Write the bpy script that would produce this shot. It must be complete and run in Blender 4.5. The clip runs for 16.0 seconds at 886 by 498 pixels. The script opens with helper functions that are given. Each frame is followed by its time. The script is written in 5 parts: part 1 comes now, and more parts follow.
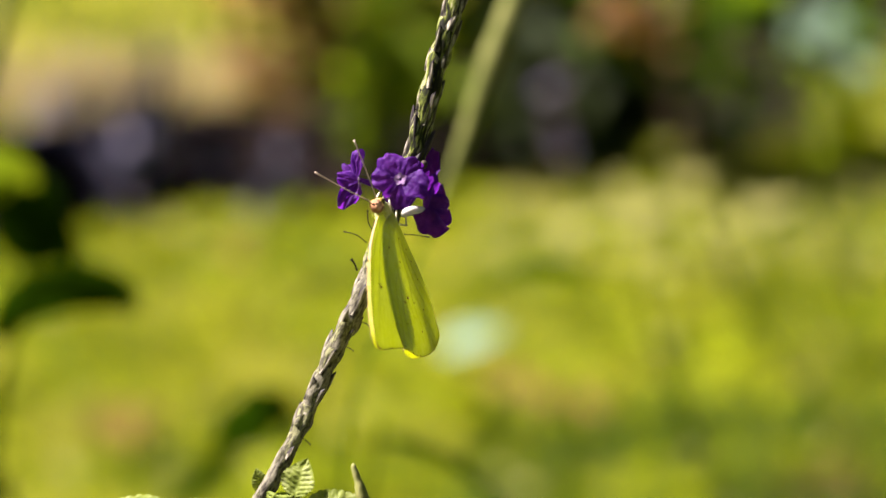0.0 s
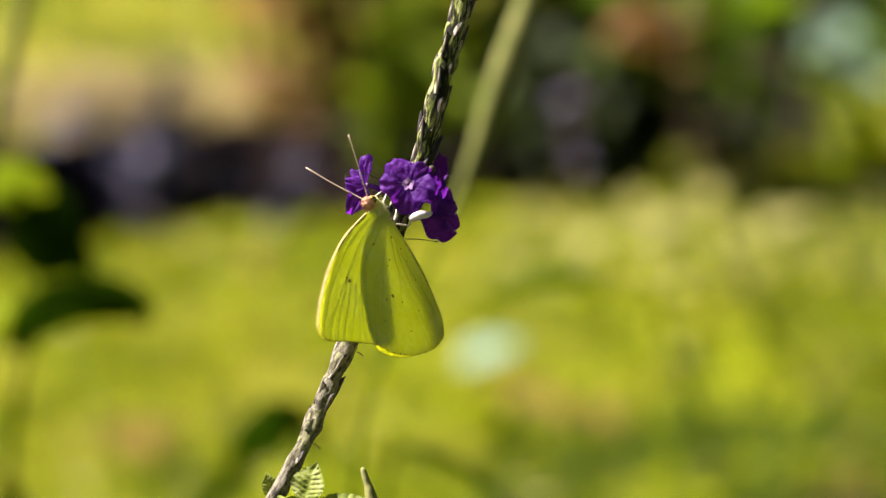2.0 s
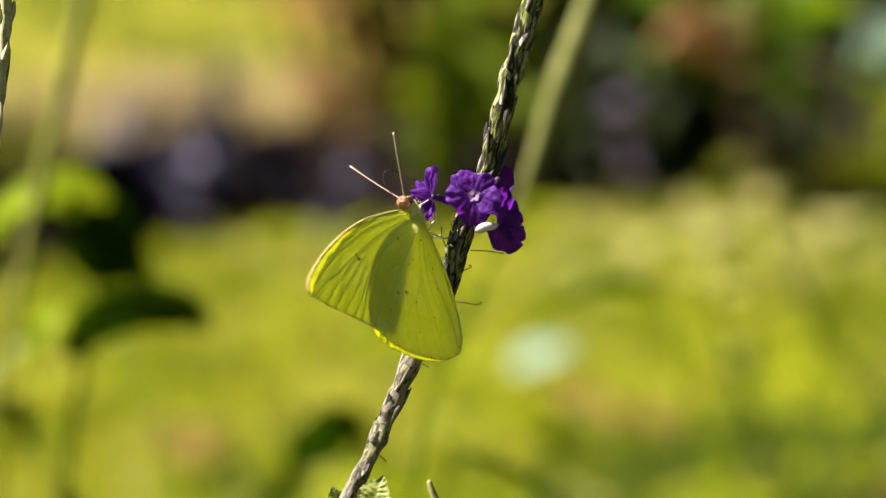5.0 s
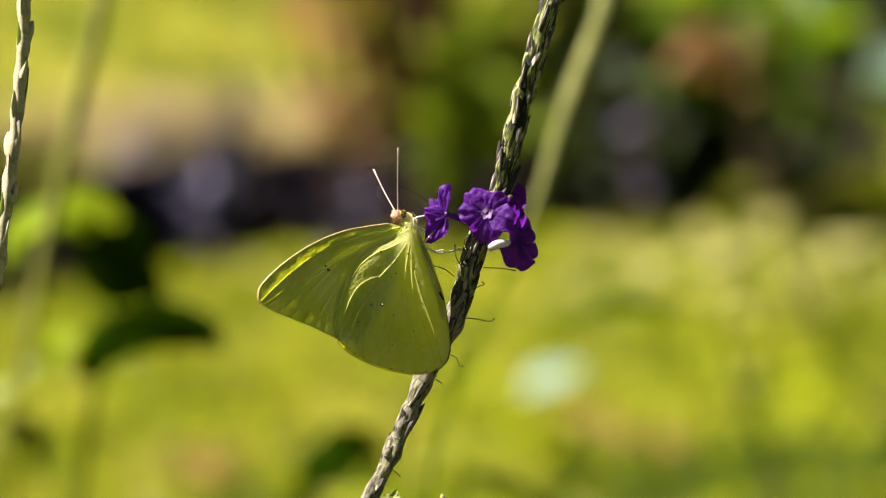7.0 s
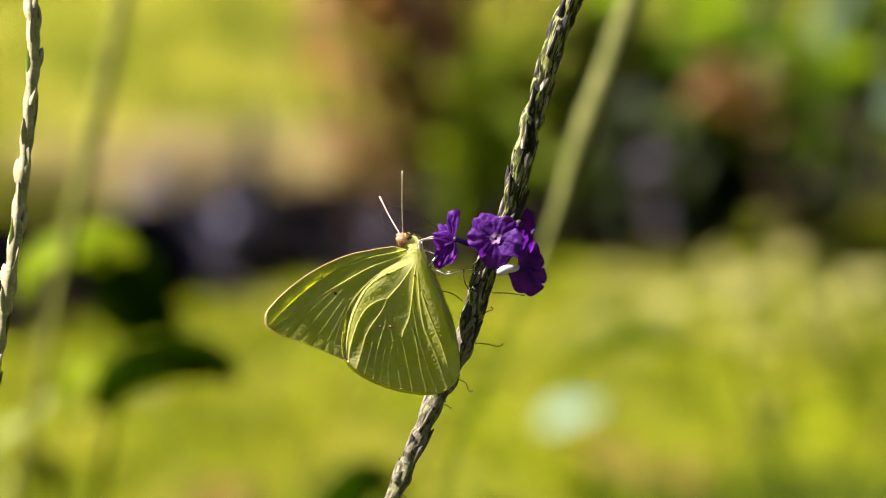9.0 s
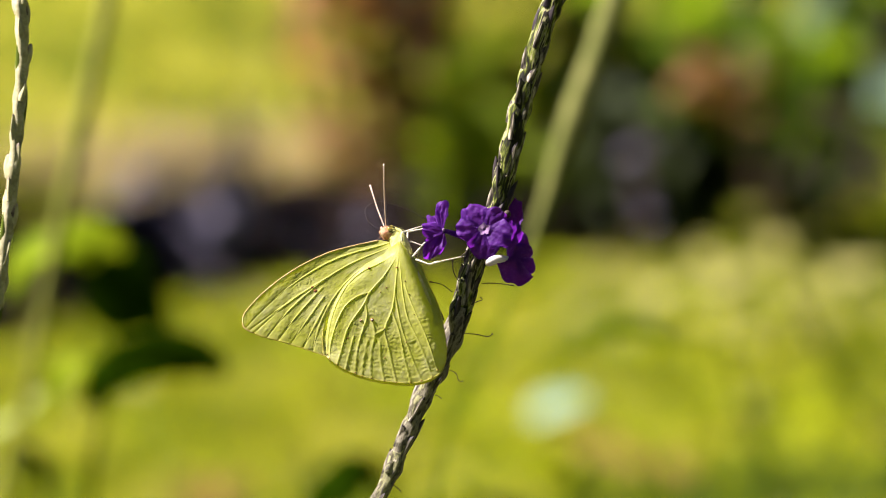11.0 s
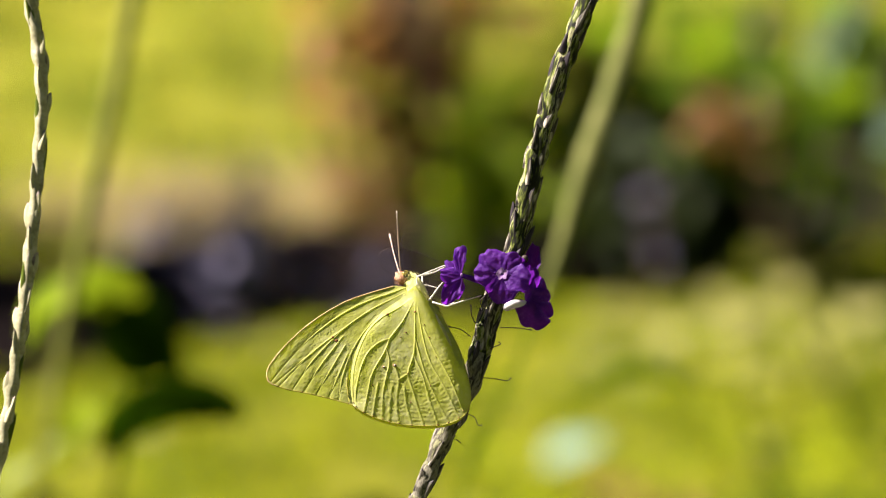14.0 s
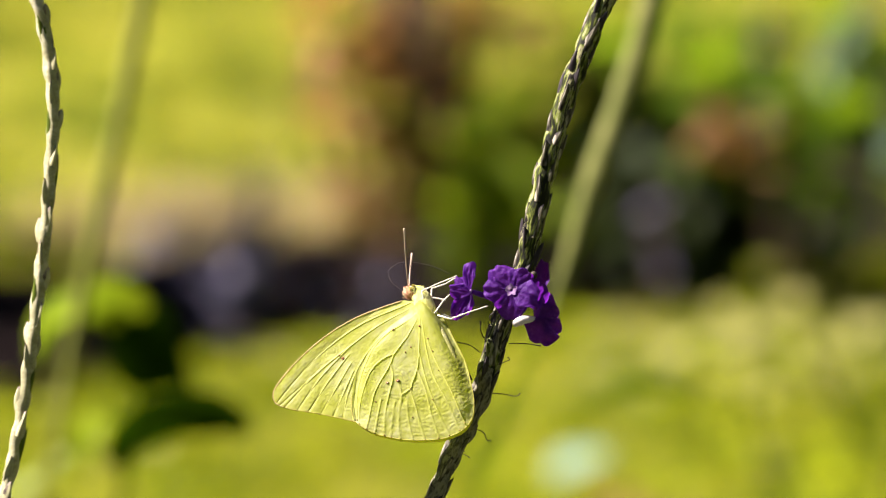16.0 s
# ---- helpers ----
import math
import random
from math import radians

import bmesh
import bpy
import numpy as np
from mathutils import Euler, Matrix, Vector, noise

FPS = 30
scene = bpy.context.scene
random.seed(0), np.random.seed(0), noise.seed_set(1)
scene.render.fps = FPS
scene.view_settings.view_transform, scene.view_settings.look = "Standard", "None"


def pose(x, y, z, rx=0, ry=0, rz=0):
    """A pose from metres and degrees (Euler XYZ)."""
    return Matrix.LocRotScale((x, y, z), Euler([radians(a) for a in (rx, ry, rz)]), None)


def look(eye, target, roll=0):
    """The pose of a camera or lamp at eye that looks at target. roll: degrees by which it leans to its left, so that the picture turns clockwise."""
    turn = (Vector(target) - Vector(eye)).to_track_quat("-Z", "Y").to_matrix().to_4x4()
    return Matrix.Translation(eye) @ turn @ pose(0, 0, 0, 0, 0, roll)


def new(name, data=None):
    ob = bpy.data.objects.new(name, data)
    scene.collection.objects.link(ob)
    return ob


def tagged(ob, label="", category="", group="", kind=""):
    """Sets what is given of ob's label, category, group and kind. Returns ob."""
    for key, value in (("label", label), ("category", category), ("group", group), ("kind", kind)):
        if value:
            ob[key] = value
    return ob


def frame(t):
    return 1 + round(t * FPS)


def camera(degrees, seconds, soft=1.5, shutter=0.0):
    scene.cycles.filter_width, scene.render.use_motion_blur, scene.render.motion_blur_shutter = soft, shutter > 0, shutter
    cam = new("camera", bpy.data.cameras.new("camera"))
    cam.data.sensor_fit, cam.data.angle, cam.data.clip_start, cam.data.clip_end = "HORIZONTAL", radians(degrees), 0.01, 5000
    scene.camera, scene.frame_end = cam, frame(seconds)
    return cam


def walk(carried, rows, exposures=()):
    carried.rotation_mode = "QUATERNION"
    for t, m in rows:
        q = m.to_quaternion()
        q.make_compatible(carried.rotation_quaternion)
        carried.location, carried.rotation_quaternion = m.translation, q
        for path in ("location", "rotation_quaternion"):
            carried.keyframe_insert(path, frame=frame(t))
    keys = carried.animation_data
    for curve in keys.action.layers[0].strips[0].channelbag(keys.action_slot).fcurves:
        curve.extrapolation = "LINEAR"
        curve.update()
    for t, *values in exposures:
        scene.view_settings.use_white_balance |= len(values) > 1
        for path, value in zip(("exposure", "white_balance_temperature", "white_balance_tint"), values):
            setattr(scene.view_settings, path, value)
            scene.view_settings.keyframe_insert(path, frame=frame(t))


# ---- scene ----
DEPTH = 1.061   # from the mean stand of the eye to the flowering spike
# the tilted frame of the spike: x across, y away from the eye, z up; its origin is 1.08 m above the lawn
PLANT = pose(0, 0, 1.08, -12, 0, 0)
MM = 0.001

# ---- camera ----
cam = camera(9.0, 16.0, soft=1.15, shutter=0.35)
cam.data.dof.use_dof = True
cam.data.dof.focus_distance = 1.066
cam.data.dof.aperture_fstop = 19.0
# seconds; mm across, away, up; degrees of yaw, pitch, roll: a hand-held stand
STAND = [
    (0, 1.71, 13.79, 1.24, 0.798, -0.409, 0.341),
    (0.5, 2.93, 12.61, 0.6, 0.832, -0.357, 0.194),
    (1, 3.45, 14.17, -0.28, 0.803, -0.35, 0.105),
    (1.5, 3.25, 11.31, -0.33, 0.782, -0.316, 0.071),
    (2, 3.54, 8.69, -0.53, 0.612, -0.265, 0.037),
    (2.5, 4.13, 12.12, -0.09, 0.463, -0.348, -0.022),
    (3, 4.59, 7.43, -0.41, 0.503, -0.605, -0.293),
    (3.5, 3.51, 13.45, 0.9, 0.532, -0.724, -0.067),
    (4, 2.19, 14.39, 0.9, 0.219, -0.568, -0.05),
    (6.5, -0.29, 2.61, 0.81, 0.061, -0.077, -0.081),
    (7, -0, 0, -0, 0, 0, -0),
    (7.5, 2.38, -0.49, -1.78, -0.112, 0.254, -0.166),
    (8, 3.01, 0.12, -2.61, -0.182, 0.25, -0.294),
    (8.5, 3.09, -1.73, -2.36, -0.293, 0.244, -0.231),
    (9, 2.23, -1.85, -2.47, -0.21, 0.39, -0.154),
    (9.5, 2.94, -3.62, -3.45, -0.144, 0.277, -0.346),
    (10, 2.78, -2.1, -3.39, -0.108, 0.303, -0.465),
    (12.5, 0.03, -17.05, -2.73, -0.072, 0.411, -1.041),
    (13, 1.5, -13.5, -3.34, -0.226, 0.604, -0.957),
    (13.5, 1.77, -21.67, -4.18, -0.204, 0.76, -1.142),
    (14, 0.5, -13.62, -2.97, -0.181, 0.783, -1.117),
    (14.5, -0.69, -14.65, -2.28, -0.165, 0.897, -0.984),
    (15, -0.35, -18.27, -3.13, -0.168, 0.891, -1.085),
    (15.5, -0.26, -14.82, -2.99, -0.155, 0.844, -0.716),
    (16, -0.6, -18.72, -2.31, -0.215, 0.909, -1.012),
]


def eye(x, y, z, yaw, pitch, roll):
    return PLANT @ pose(x * MM, y * MM - DEPTH, z * MM, 90 + pitch, 0, -yaw) @ pose(0, 0, 0, 0, 0, roll)


walk(cam, [(t, eye(*v)) for t, *v in STAND], exposures=[(0.0, 2.1, 6700, 21), (16.0, 2.1, 6700, 21)])

# ---- light ----
SUN = Vector((-0.60, 0.12, 0.76)).normalized()
world = bpy.data.worlds.new("sky")
scene.world = world
world.use_nodes = True
sky = world.node_tree.nodes.new("ShaderNodeTexSky")
sky.sky_type, sky.sun_disc = "NISHITA", False
sky.air_density, sky.dust_density = 0.5, 0.4
sky.sun_elevation = math.asin(SUN.z)
sky.sun_rotation = math.atan2(SUN.x, SUN.y)
backing = world.node_tree.nodes["Background"]
backing.inputs["Strength"].default_value = 0.013
world.node_tree.links.new(sky.outputs["Color"], backing.inputs["Color"])
sun = new("sun", bpy.data.lights.new("sun", "SUN"))
sun.data.energy, sun.data.angle, sun.data.color = 5.0, radians(0.53), (1.0, 0.95, 0.86)
sun.matrix_world = look(SUN * 20, (0, 0, 0))


# ---- materials ----
def surf(name, colours, scale, rough=0.6, bump=0.3, grain=None, through_colour=None, through_mix=0.4, sheen=0.0, gloss=0.18, stretch=(1, 1, 1), spread=(0.36, 0.64)):
    """Colours mixed by two scales of noise, with fine relief, and light let through a thin sheet."""
    m = bpy.data.materials.new(name)
    m.use_nodes = True
    n, l = m.node_tree.nodes, m.node_tree.links
    p, out = n["Principled BSDF"], n["Material Output"]
    co, mp = n.new("ShaderNodeTexCoord"), n.new("ShaderNodeMapping")
    mp.inputs["Scale"].default_value = stretch
    l.new(co.outputs["Object"], mp.inputs["Vector"])
    big, fine = n.new("ShaderNodeTexNoise"), n.new("ShaderNodeTexNoise")
    big.inputs["Scale"].default_value, big.inputs["Detail"].default_value = scale, 3
    fine.inputs["Scale"].default_value, fine.inputs["Detail"].default_value = grain or scale * 7, 4
    l.new(mp.outputs["Vector"], big.inputs["Vector"])
    l.new(mp.outputs["Vector"], fine.inputs["Vector"])
    mix = n.new("ShaderNodeMath")
    mix.operation = "MULTIPLY_ADD"
    mix.inputs[1].default_value = 0.35
    half = n.new("ShaderNodeMath")
    half.operation = "MULTIPLY"
    half.inputs[1].default_value = 0.65
    l.new(big.outputs["Fac"], half.inputs[0])
    l.new(fine.outputs["Fac"], mix.inputs[0])
    l.new(half.outputs[0], mix.inputs[2])
    ramp = n.new("ShaderNodeValToRGB")
    els = ramp.color_ramp.elements
    while len(els) < len(colours):
        els.new(0.5)
    for i, c in enumerate(colours):
        els[i].position = spread[0] + (spread[1] - spread[0]) * i / max(1, len(colours) - 1)
        els[i].color = (*c, 1)
    l.new(mix.outputs[0], ramp.inputs["Fac"])
    info, hsv = n.new("ShaderNodeObjectInfo"), n.new("ShaderNodeHueSaturation")
    vary = n.new("ShaderNodeMapRange")
    vary.inputs["To Min"].default_value, vary.inputs["To Max"].default_value = 0.86, 1.14
    l.new(info.outputs["Random"], vary.inputs["Value"])
    l.new(vary.outputs[0], hsv.inputs["Value"])
    l.new(ramp.outputs["Color"], hsv.inputs["Color"])
    l.new(hsv.outputs["Color"], p.inputs["Base Color"])
    p.inputs["Roughness"].default_value = rough
    p.inputs["Sheen Weight"].default_value = sheen
    p.inputs["Specular IOR Level"].default_value = gloss
    b = n.new("ShaderNodeBump")
    b.inputs["Strength"].default_value, b.inputs["Distance"].default_value = bump, 0.3 / (grain or scale * 7)
    l.new(fine.outputs["Fac"], b.inputs["Height"])
    l.new(b.outputs["Normal"], p.inputs["Normal"])
    if through_colour:
        t, ms = n.new("ShaderNodeBsdfTranslucent"), n.new("ShaderNodeMixShader")
        t.inputs["Color"].default_value = (*through_colour, 1)
        ms.inputs["Fac"].default_value = through_mix
        l.new(p.outputs["BSDF"], ms.inputs[1])
        l.new(t.outputs["BSDF"], ms.inputs[2])
        l.new(ms.outputs["Shader"], out.inputs["Surface"])
    return m


LAWN = surf("lawn_soil_and_grass", [(.020, .042, .002), (.055, .088, .003), (.12, .145, .007), (.21, .21, .025)], 5.0, .9, .5, 60, spread=(.45, .56), gloss=.05)
BLADE = surf("grass_blade", [(.020, .056, .002), (.060, .108, .003), (.15, .178, .008), (.29, .285, .045)], 5.0, .6, .2, 60, (.32, .36, .010), .45, gloss=.1, spread=(.45, .56))
SHADOW_BLADE = surf("shadow_grass_blade", [(.014, .04, .002), (.035, .075, .003), (.08, .115, .006)], 9.0, .6, .2, 60, (.16, .22, .006), .4, gloss=.1)
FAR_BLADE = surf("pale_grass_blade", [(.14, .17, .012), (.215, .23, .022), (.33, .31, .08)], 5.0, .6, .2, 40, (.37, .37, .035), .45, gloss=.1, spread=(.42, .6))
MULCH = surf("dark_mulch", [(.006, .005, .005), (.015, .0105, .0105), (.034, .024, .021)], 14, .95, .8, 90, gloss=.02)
SPIKE = surf("spike_rind", [(.007, .008, .003), (.035, .045, .006), (.13, .16, .025), (.30, .29, .16), (.018, .016, .012)], 420, .65, .9, 1700, spread=(.42, .58), stretch=(1, 1, .2), gloss=.15)
OLD_SPIKE = surf("dry_spike_rind", [(0.0473, 0.0338, 0.0304), (0.168, 0.135, 0.118), (0.37, 0.317, 0.264)], 330, .85, .7, 1500, spread=(.40, .60), stretch=(1, 1, .22))
STALK = surf("grey_stalk", [(0.016, 0.0112, 0.0101), (0.08, 0.072, 0.0585), (0.192, 0.18, 0.133), (0.044, 0.04, 0.0273), (0.24, 0.24, 0.125), (0.104, 0.096, 0.0819)], 230, .8, .9, 1700, spread=(.36, .64), stretch=(1, 1, .35))
BRACT = surf("bract", [(0.015, 0.012, 0.0135), (0.075, 0.0675, 0.045), (0.195, 0.176, 0.138), (0.39, 0.357, 0.292)], 620, .65, .8, 2200, (.12, .12, .05), .12, spread=(.41, .59), stretch=(1, .22, 1))
GREEN_BRACT = surf("green_bract", [(0.032, 0.0512, 0.0048), (0.088, 0.128, 0.0096), (0.208, 0.256, 0.04)], 300, .5, .4, 1800, (.17, .22, .015), .2, stretch=(1, .2, 1), gloss=.2)
DARK_BRACT = surf("purple_bract", [(0.0104, 0.0078, 0.0104), (0.0286, 0.0208, 0.026), (0.117, 0.0975, 0.0975)], 420, .55, .4, 1800, stretch=(1, .2, 1), gloss=.25)
CALYX = surf("pale_calyx", [(0.271, 0.254, 0.144), (0.445, 0.43, 0.254), (0.637, 0.594, 0.43)], 260, .6, .4, 1600, (.2, .21, .08), .12, stretch=(1, .3, 1))
YOUNG_SPIKE = surf("young_spike_rind", [(.085, .105, .012), (.17, .19, .03), (.29, .29, .11)], 300, .6, .6, 1500, stretch=(1, 1, .25))
PETAL = surf("violet_petal", [(.050, .007, .135), (.095, .015, .22), (.19, .07, .38)], 380, .55, 1.0, 1500, (.22, .02, .46), .45, gloss=.14, spread=(.38, .68))
THROAT = surf("pale_throat", [(0.15, 0.0675, 0.255), (0.27, 0.15, 0.345), (0.39, 0.262, 0.427)], 1500, .6, .3, 2500, (.6, .4, .7), .3)
WHITE_TUBE = surf("white_corolla_tube", [(.72, .68, .66), (.82, .80, .76)], 500, .5, .2, 1600, (.7, .6, .7), .25)
STYLE = surf("dark_style", [(.02, .014, .014), (.06, .045, .035)], 600, .6, .2)
LEAF = surf("leaf_green", [(.10, .14, .016), (.22, .27, .055), (.38, .42, .17)], 260, .5, .6, 1500, (.27, .33, .015), .3, gloss=.12)
# Near-black green: the shade of leaves turned from the sun, put into colour.
SHADE_LEAF = surf("shade_toned_leaf", [(.003, .012, .001), (.008, .024, .001), (.016, .04, .002)], 60, .9, .3, 500, (.035, .09, .002), .16, gloss=0.0)
# Shaded copy of the shrub green; the darkness of gaps is in the colour.
SHADED_SHRUB_LEAF = surf("shaded_shrub_leaf", [(.006, .011, .004), (.016, .025, .008), (.034, .046, .012)], 40, .7, .3, 400, (.035, .055, .006), .18, gloss=.1)
BUSH_LEAF = surf("bush_leaf_green", [(.04, .08, .004), (.09, .14, .007), (.15, .195, .012)], 30, .7, .3, 300, (.26, .35, .008), .45, gloss=.03)
SHRUB_LEAF = surf("shrub_leaf_green", [(.018, .05, .003), (.05, .105, .005), (.105, .165, .010)], 30, .7, .3, 300, (.20, .32, .008), .42, gloss=.03)
WEED_LEAF = surf("weed_leaf_green", [(.11, .17, .004), (.23, .29, .008), (.34, .37, .02)], 9, .6, .2, 120, (.42, .50, .008), .42, gloss=.03)
FALLEN_LEAF = surf("fallen_leaf_brown", [(.12, .08, .02), (.20, .125, .04)], 40, .9, .3, 300, gloss=.05)
DRY_LEAF = surf("dry_leaf_brown", [(.12, .066, .026), (.235, .135, .055), (.37, .225, .09)], 30, .8, .4, 300, (.46, .24, .06), .42)
PALE_LEAF = surf("glaucous_leaf", [(.13, .21, .15), (.19, .28, .21)], 40, .6, .2, 300, (.36, .5, .36), .2, gloss=.1)
DRY_GRASS = surf("bleached_dry_grass", [(.24, .19, .08), (.36, .30, .14)], 40, .8, .3, 300, (.34, .26, .12), .3)
STRAW = surf("straw", [(.21, .205, .05), (.32, .31, .10)], 40, .7, .3, 300, (.3, .3, .1), .3)
LILAC = surf("lilac_bloom", [(.17, .165, .26), (.33, .31, .43)], 60, .8, .3, 400, (.25, .23, .34), .4)
BARK = surf("brown_bark", [(.06, .04, .03), (.13, .085, .065), (.21, .14, .11)], 30, .9, .9, 200, stretch=(1, 1, .3))
PALE_STEM = surf("pale_spike", [(0.0748, 0.0924, 0.0171), (0.119, 0.132, 0.0304), (0.176, 0.18, 0.057)], 90, .7, .4, 600)
OLIVE_STEM = surf("olive_spike", [(.09, .105, .013), (.145, .16, .024), (.20, .21, .042)], 160, .7, .4, 600)
WING = surf("sulphur_wing", [(.50, .525, .095), (.59, .605, .185), (.68, .69, .34)], 120, .46, .3, 900, (.64, .70, .006), .60, gloss=.18)
VEIN = surf("pale_wing_vein", [(.60, .61, .10), (.68, .68, .20)], 400, .5, .2, 1500, (.5, .55, .06), .35, gloss=.16)
COSTA = surf("pinkish_wing_margin", [(.46, .34, .13), (.60, .46, .22)], 600, .6, .2, 1800)
WING_EDGE = surf("wing_fringe", [(.50, .42, .08), (.62, .56, .14)], 500, .7, .2, 1500, (.4, .35, .05), .3)
SPOT = surf("rust_spot", [(.10, .035, .010), (.22, .085, .022)], 900, .7, .2)
FUZZ = surf("pale_yellow_fuzz", [(.46, .46, .09), (.58, .57, .18), (.70, .68, .34)], 500, .95, 1.0, 2500, sheen=.2)
HEAD = surf("rusty_fuzz", [(.22, .08, .035), (.44, .22, .13), (.62, .44, .32)], 500, .9, 1.0, 2500)
EYE = surf("olive_eye", [(.02, .014, .006), (.20, .16, .03), (.42, .36, .07)], 500, .2, .05, spread=(.42, .58))
LIMB = surf("cream_limb", [(.62, .57, .44), (.80, .77, .67)], 700, .5, .2)
FEELER = surf("pinkish_feeler", [(.46, .32, .24), (.66, .54, .44)], 700, .5, .2)

# ---- building helpers ----
WHERE = {}


def thing(name, m, label, category, group="", kind=""):
    """An Empty at a thing's base that parents its parts."""
    ob = new(name)
    ob.matrix_basis = m
    ob.empty_display_size = 0.01
    WHERE[ob.name] = m.copy()
    return tagged(ob, label, category, group, kind)


def part(name, data, material, parent=None, label="", m=Matrix(), smooth=True):
    """One mesh object: (points, faces) or a finished mesh, at the pose m in the world, under parent."""
    if isinstance(data, tuple):
        me = bpy.data.meshes.new(name)
        me.from_pydata([tuple(v) for v in data[0]], [], data[1])
        me.materials.append(material)
        if smooth:
            me.polygons.foreach_set("use_smooth", [True] * len(me.polygons))
        me.update()
    else:
        me = data
    ob = new(name, me)
    if parent:
        ob.parent = parent
        ob.matrix_parent_inverse = WHERE[parent.name].inverted()
    ob.matrix_basis = m
    WHERE[ob.name] = m.copy()
    return tagged(ob, label)


def spline(points, count):
    """Points along a smooth line through the given ones, with no overshoot where their gaps differ."""
    p = [Vector(a) for a in points]
    p = [p[0] * 2 - p[1]] + p + [p[-1] * 2 - p[-2]]
    k = [0.0]
    for a, b in zip(p, p[1:]):
        k.append(k[-1] + max(1e-9, (b - a).length) ** 0.5)
    out = []
    n = len(p) - 3
    for i in range(count):
        f = i / (count - 1) * n
        j = min(int(f), n - 1)
        t = k[j + 1] + (f - j) * (k[j + 2] - k[j + 1])

        def mid(u, v, x, y):
            return u * ((y - t) / (y - x)) + v * ((t - x) / (y - x))
        a1, a2, a3 = (mid(p[j + q], p[j + q + 1], k[j + q], k[j + q + 1]) for q in range(3))
        b1, b2 = mid(a1, a2, k[j], k[j + 2]), mid(a2, a3, k[j + 1], k[j + 3])
        out.append(mid(b1, b2, k[j + 1], k[j + 2]))
    return out


def tube(line, radius, sides=8, rough=0.0, grit=300.0):
    """A round rod along a line, closed at both ends; radius is a number or a function of 0..1."""
    vs, fs = [], []
    up = Vector((0.31, -0.9, 0.2))
    n = len(line)
    for i, c in enumerate(line):
        d = (line[min(i + 1, n - 1)] - line[max(i - 1, 0)]).normalized()
        a = d.cross(up).normalized()
        b = d.cross(a)
        r = radius(i / (n - 1)) if callable(radius) else radius
        for k in range(sides):
            w = 2 * math.pi * k / sides
            q = c + (a * math.cos(w) + b * math.sin(w)) * r
            if rough:
                q += (q - c) * rough * noise.noise(q * grit)
            vs.append(q)
    for i in range(n - 1):
        for k in range(sides):
            j = (k + 1) % sides
            fs.append((i * sides + k, i * sides + j, (i + 1) * sides + j, (i + 1) * sides + k))
    fs.append(tuple(range(sides))[::-1])
    fs.append(tuple((n - 1) * sides + k for k in range(sides)))
    return vs, fs


def ball(centre, radii, rings=8, sides=12, turn=Matrix(), rough=0.0, grit=400.0):
    """A rounded body with three radii."""
    vs, fs = [], []
    c = Vector(centre)
    for i in range(1, rings):
        a = math.pi * i / rings
        for k in range(sides):
            w = 2 * math.pi * k / sides
            q = Vector((math.sin(a) * math.cos(w) * radii[0], math.sin(a) * math.sin(w) * radii[1], math.cos(a) * radii[2]))
            q = turn @ q
            vs.append(c + q * (1 + rough * noise.noise((c + q) * grit)))
    vs += [c + turn @ Vector((0, 0, radii[2])), c - turn @ Vector((0, 0, radii[2]))]
    for i in range(rings - 2):
        for k in range(sides):
            j = (k + 1) % sides
            fs.append((i * sides + k, i * sides + j, (i + 1) * sides + j, (i + 1) * sides + k))
    t, b = len(vs) - 2, len(vs) - 1
    for k in range(sides):
        j = (k + 1) % sides
        fs.append((t, j, k))
        fs.append((b, (rings - 2) * sides + k, (rings - 2) * sides + j))
    return vs, fs


def joined(*pieces):
    vs, fs = [], []
    for v, f in pieces:
        o = len(vs)
        vs += v
        fs += [tuple(i + o for i in q) for q in f]
    return vs, fs


def leaf_blade(length, width, teeth=0, droop=0.3, fold=0.25, quilt=0.0, nu=20, nv=8):
    """A leaf along +y from its stalk, its upper face to +z: folded on the midrib, drooping, toothed, quilted."""
    vs, fs = [], []
    for i in range(nu + 1):
        t = i / nu
        w = width * 0.5 * (math.sin(math.pi * min(1, t ** 0.75)) ** 0.8 if 0 < t < 1 else 0.02)
        if teeth:
            w *= .95 + 0.11 * abs(math.sin(math.pi * t * teeth)) ** .7 + .05 * noise.noise((t * 5, length * 700, 0))
        for k in range(nv + 1):
            s = 2 * k / nv - 1
            x = s * w
            z = abs(s) * w * fold - droop * length * t * t
            z += quilt * (2.4 * (abs(math.sin((t * 8 - abs(s) * 1.5) * math.pi)) ** .6 - .6) * min(1, abs(s) * 4) * (1 - .5 * s * s) + .5 * noise.noise((t * 17, s * 7, length * 900)))
            z += (length * (.05 * noise.noise((t * 2.6, s * 1.3, length * 500)) + .03 * noise.noise((t * 5, s * 2.5, length * 300)))) if teeth else 0
            vs.append(Vector((x, length * t + (abs(s) * -0.04 * length if teeth else 0), z)))
    for i in range(nu):
        for k in range(nv):
            a = i * (nv + 1) + k
            fs.append((a, a + 1, a + nv + 2, a + nv + 1))
    return vs, fs


def aim(at, towards, roll=0.0):
    """A pose at a place with +y towards a direction and +z as far up as can be."""
    y = Vector(towards).normalized()
    x = y.cross(Vector((0, 0, 1)))
    x = x.normalized() if x.length > 1e-4 else Vector((1, 0, 0))
    z = x.cross(y)
    m = Matrix((x, y, z)).transposed().to_4x4()
    return Matrix.Translation(at) @ m @ pose(0, 0, 0, 0, roll, 0)


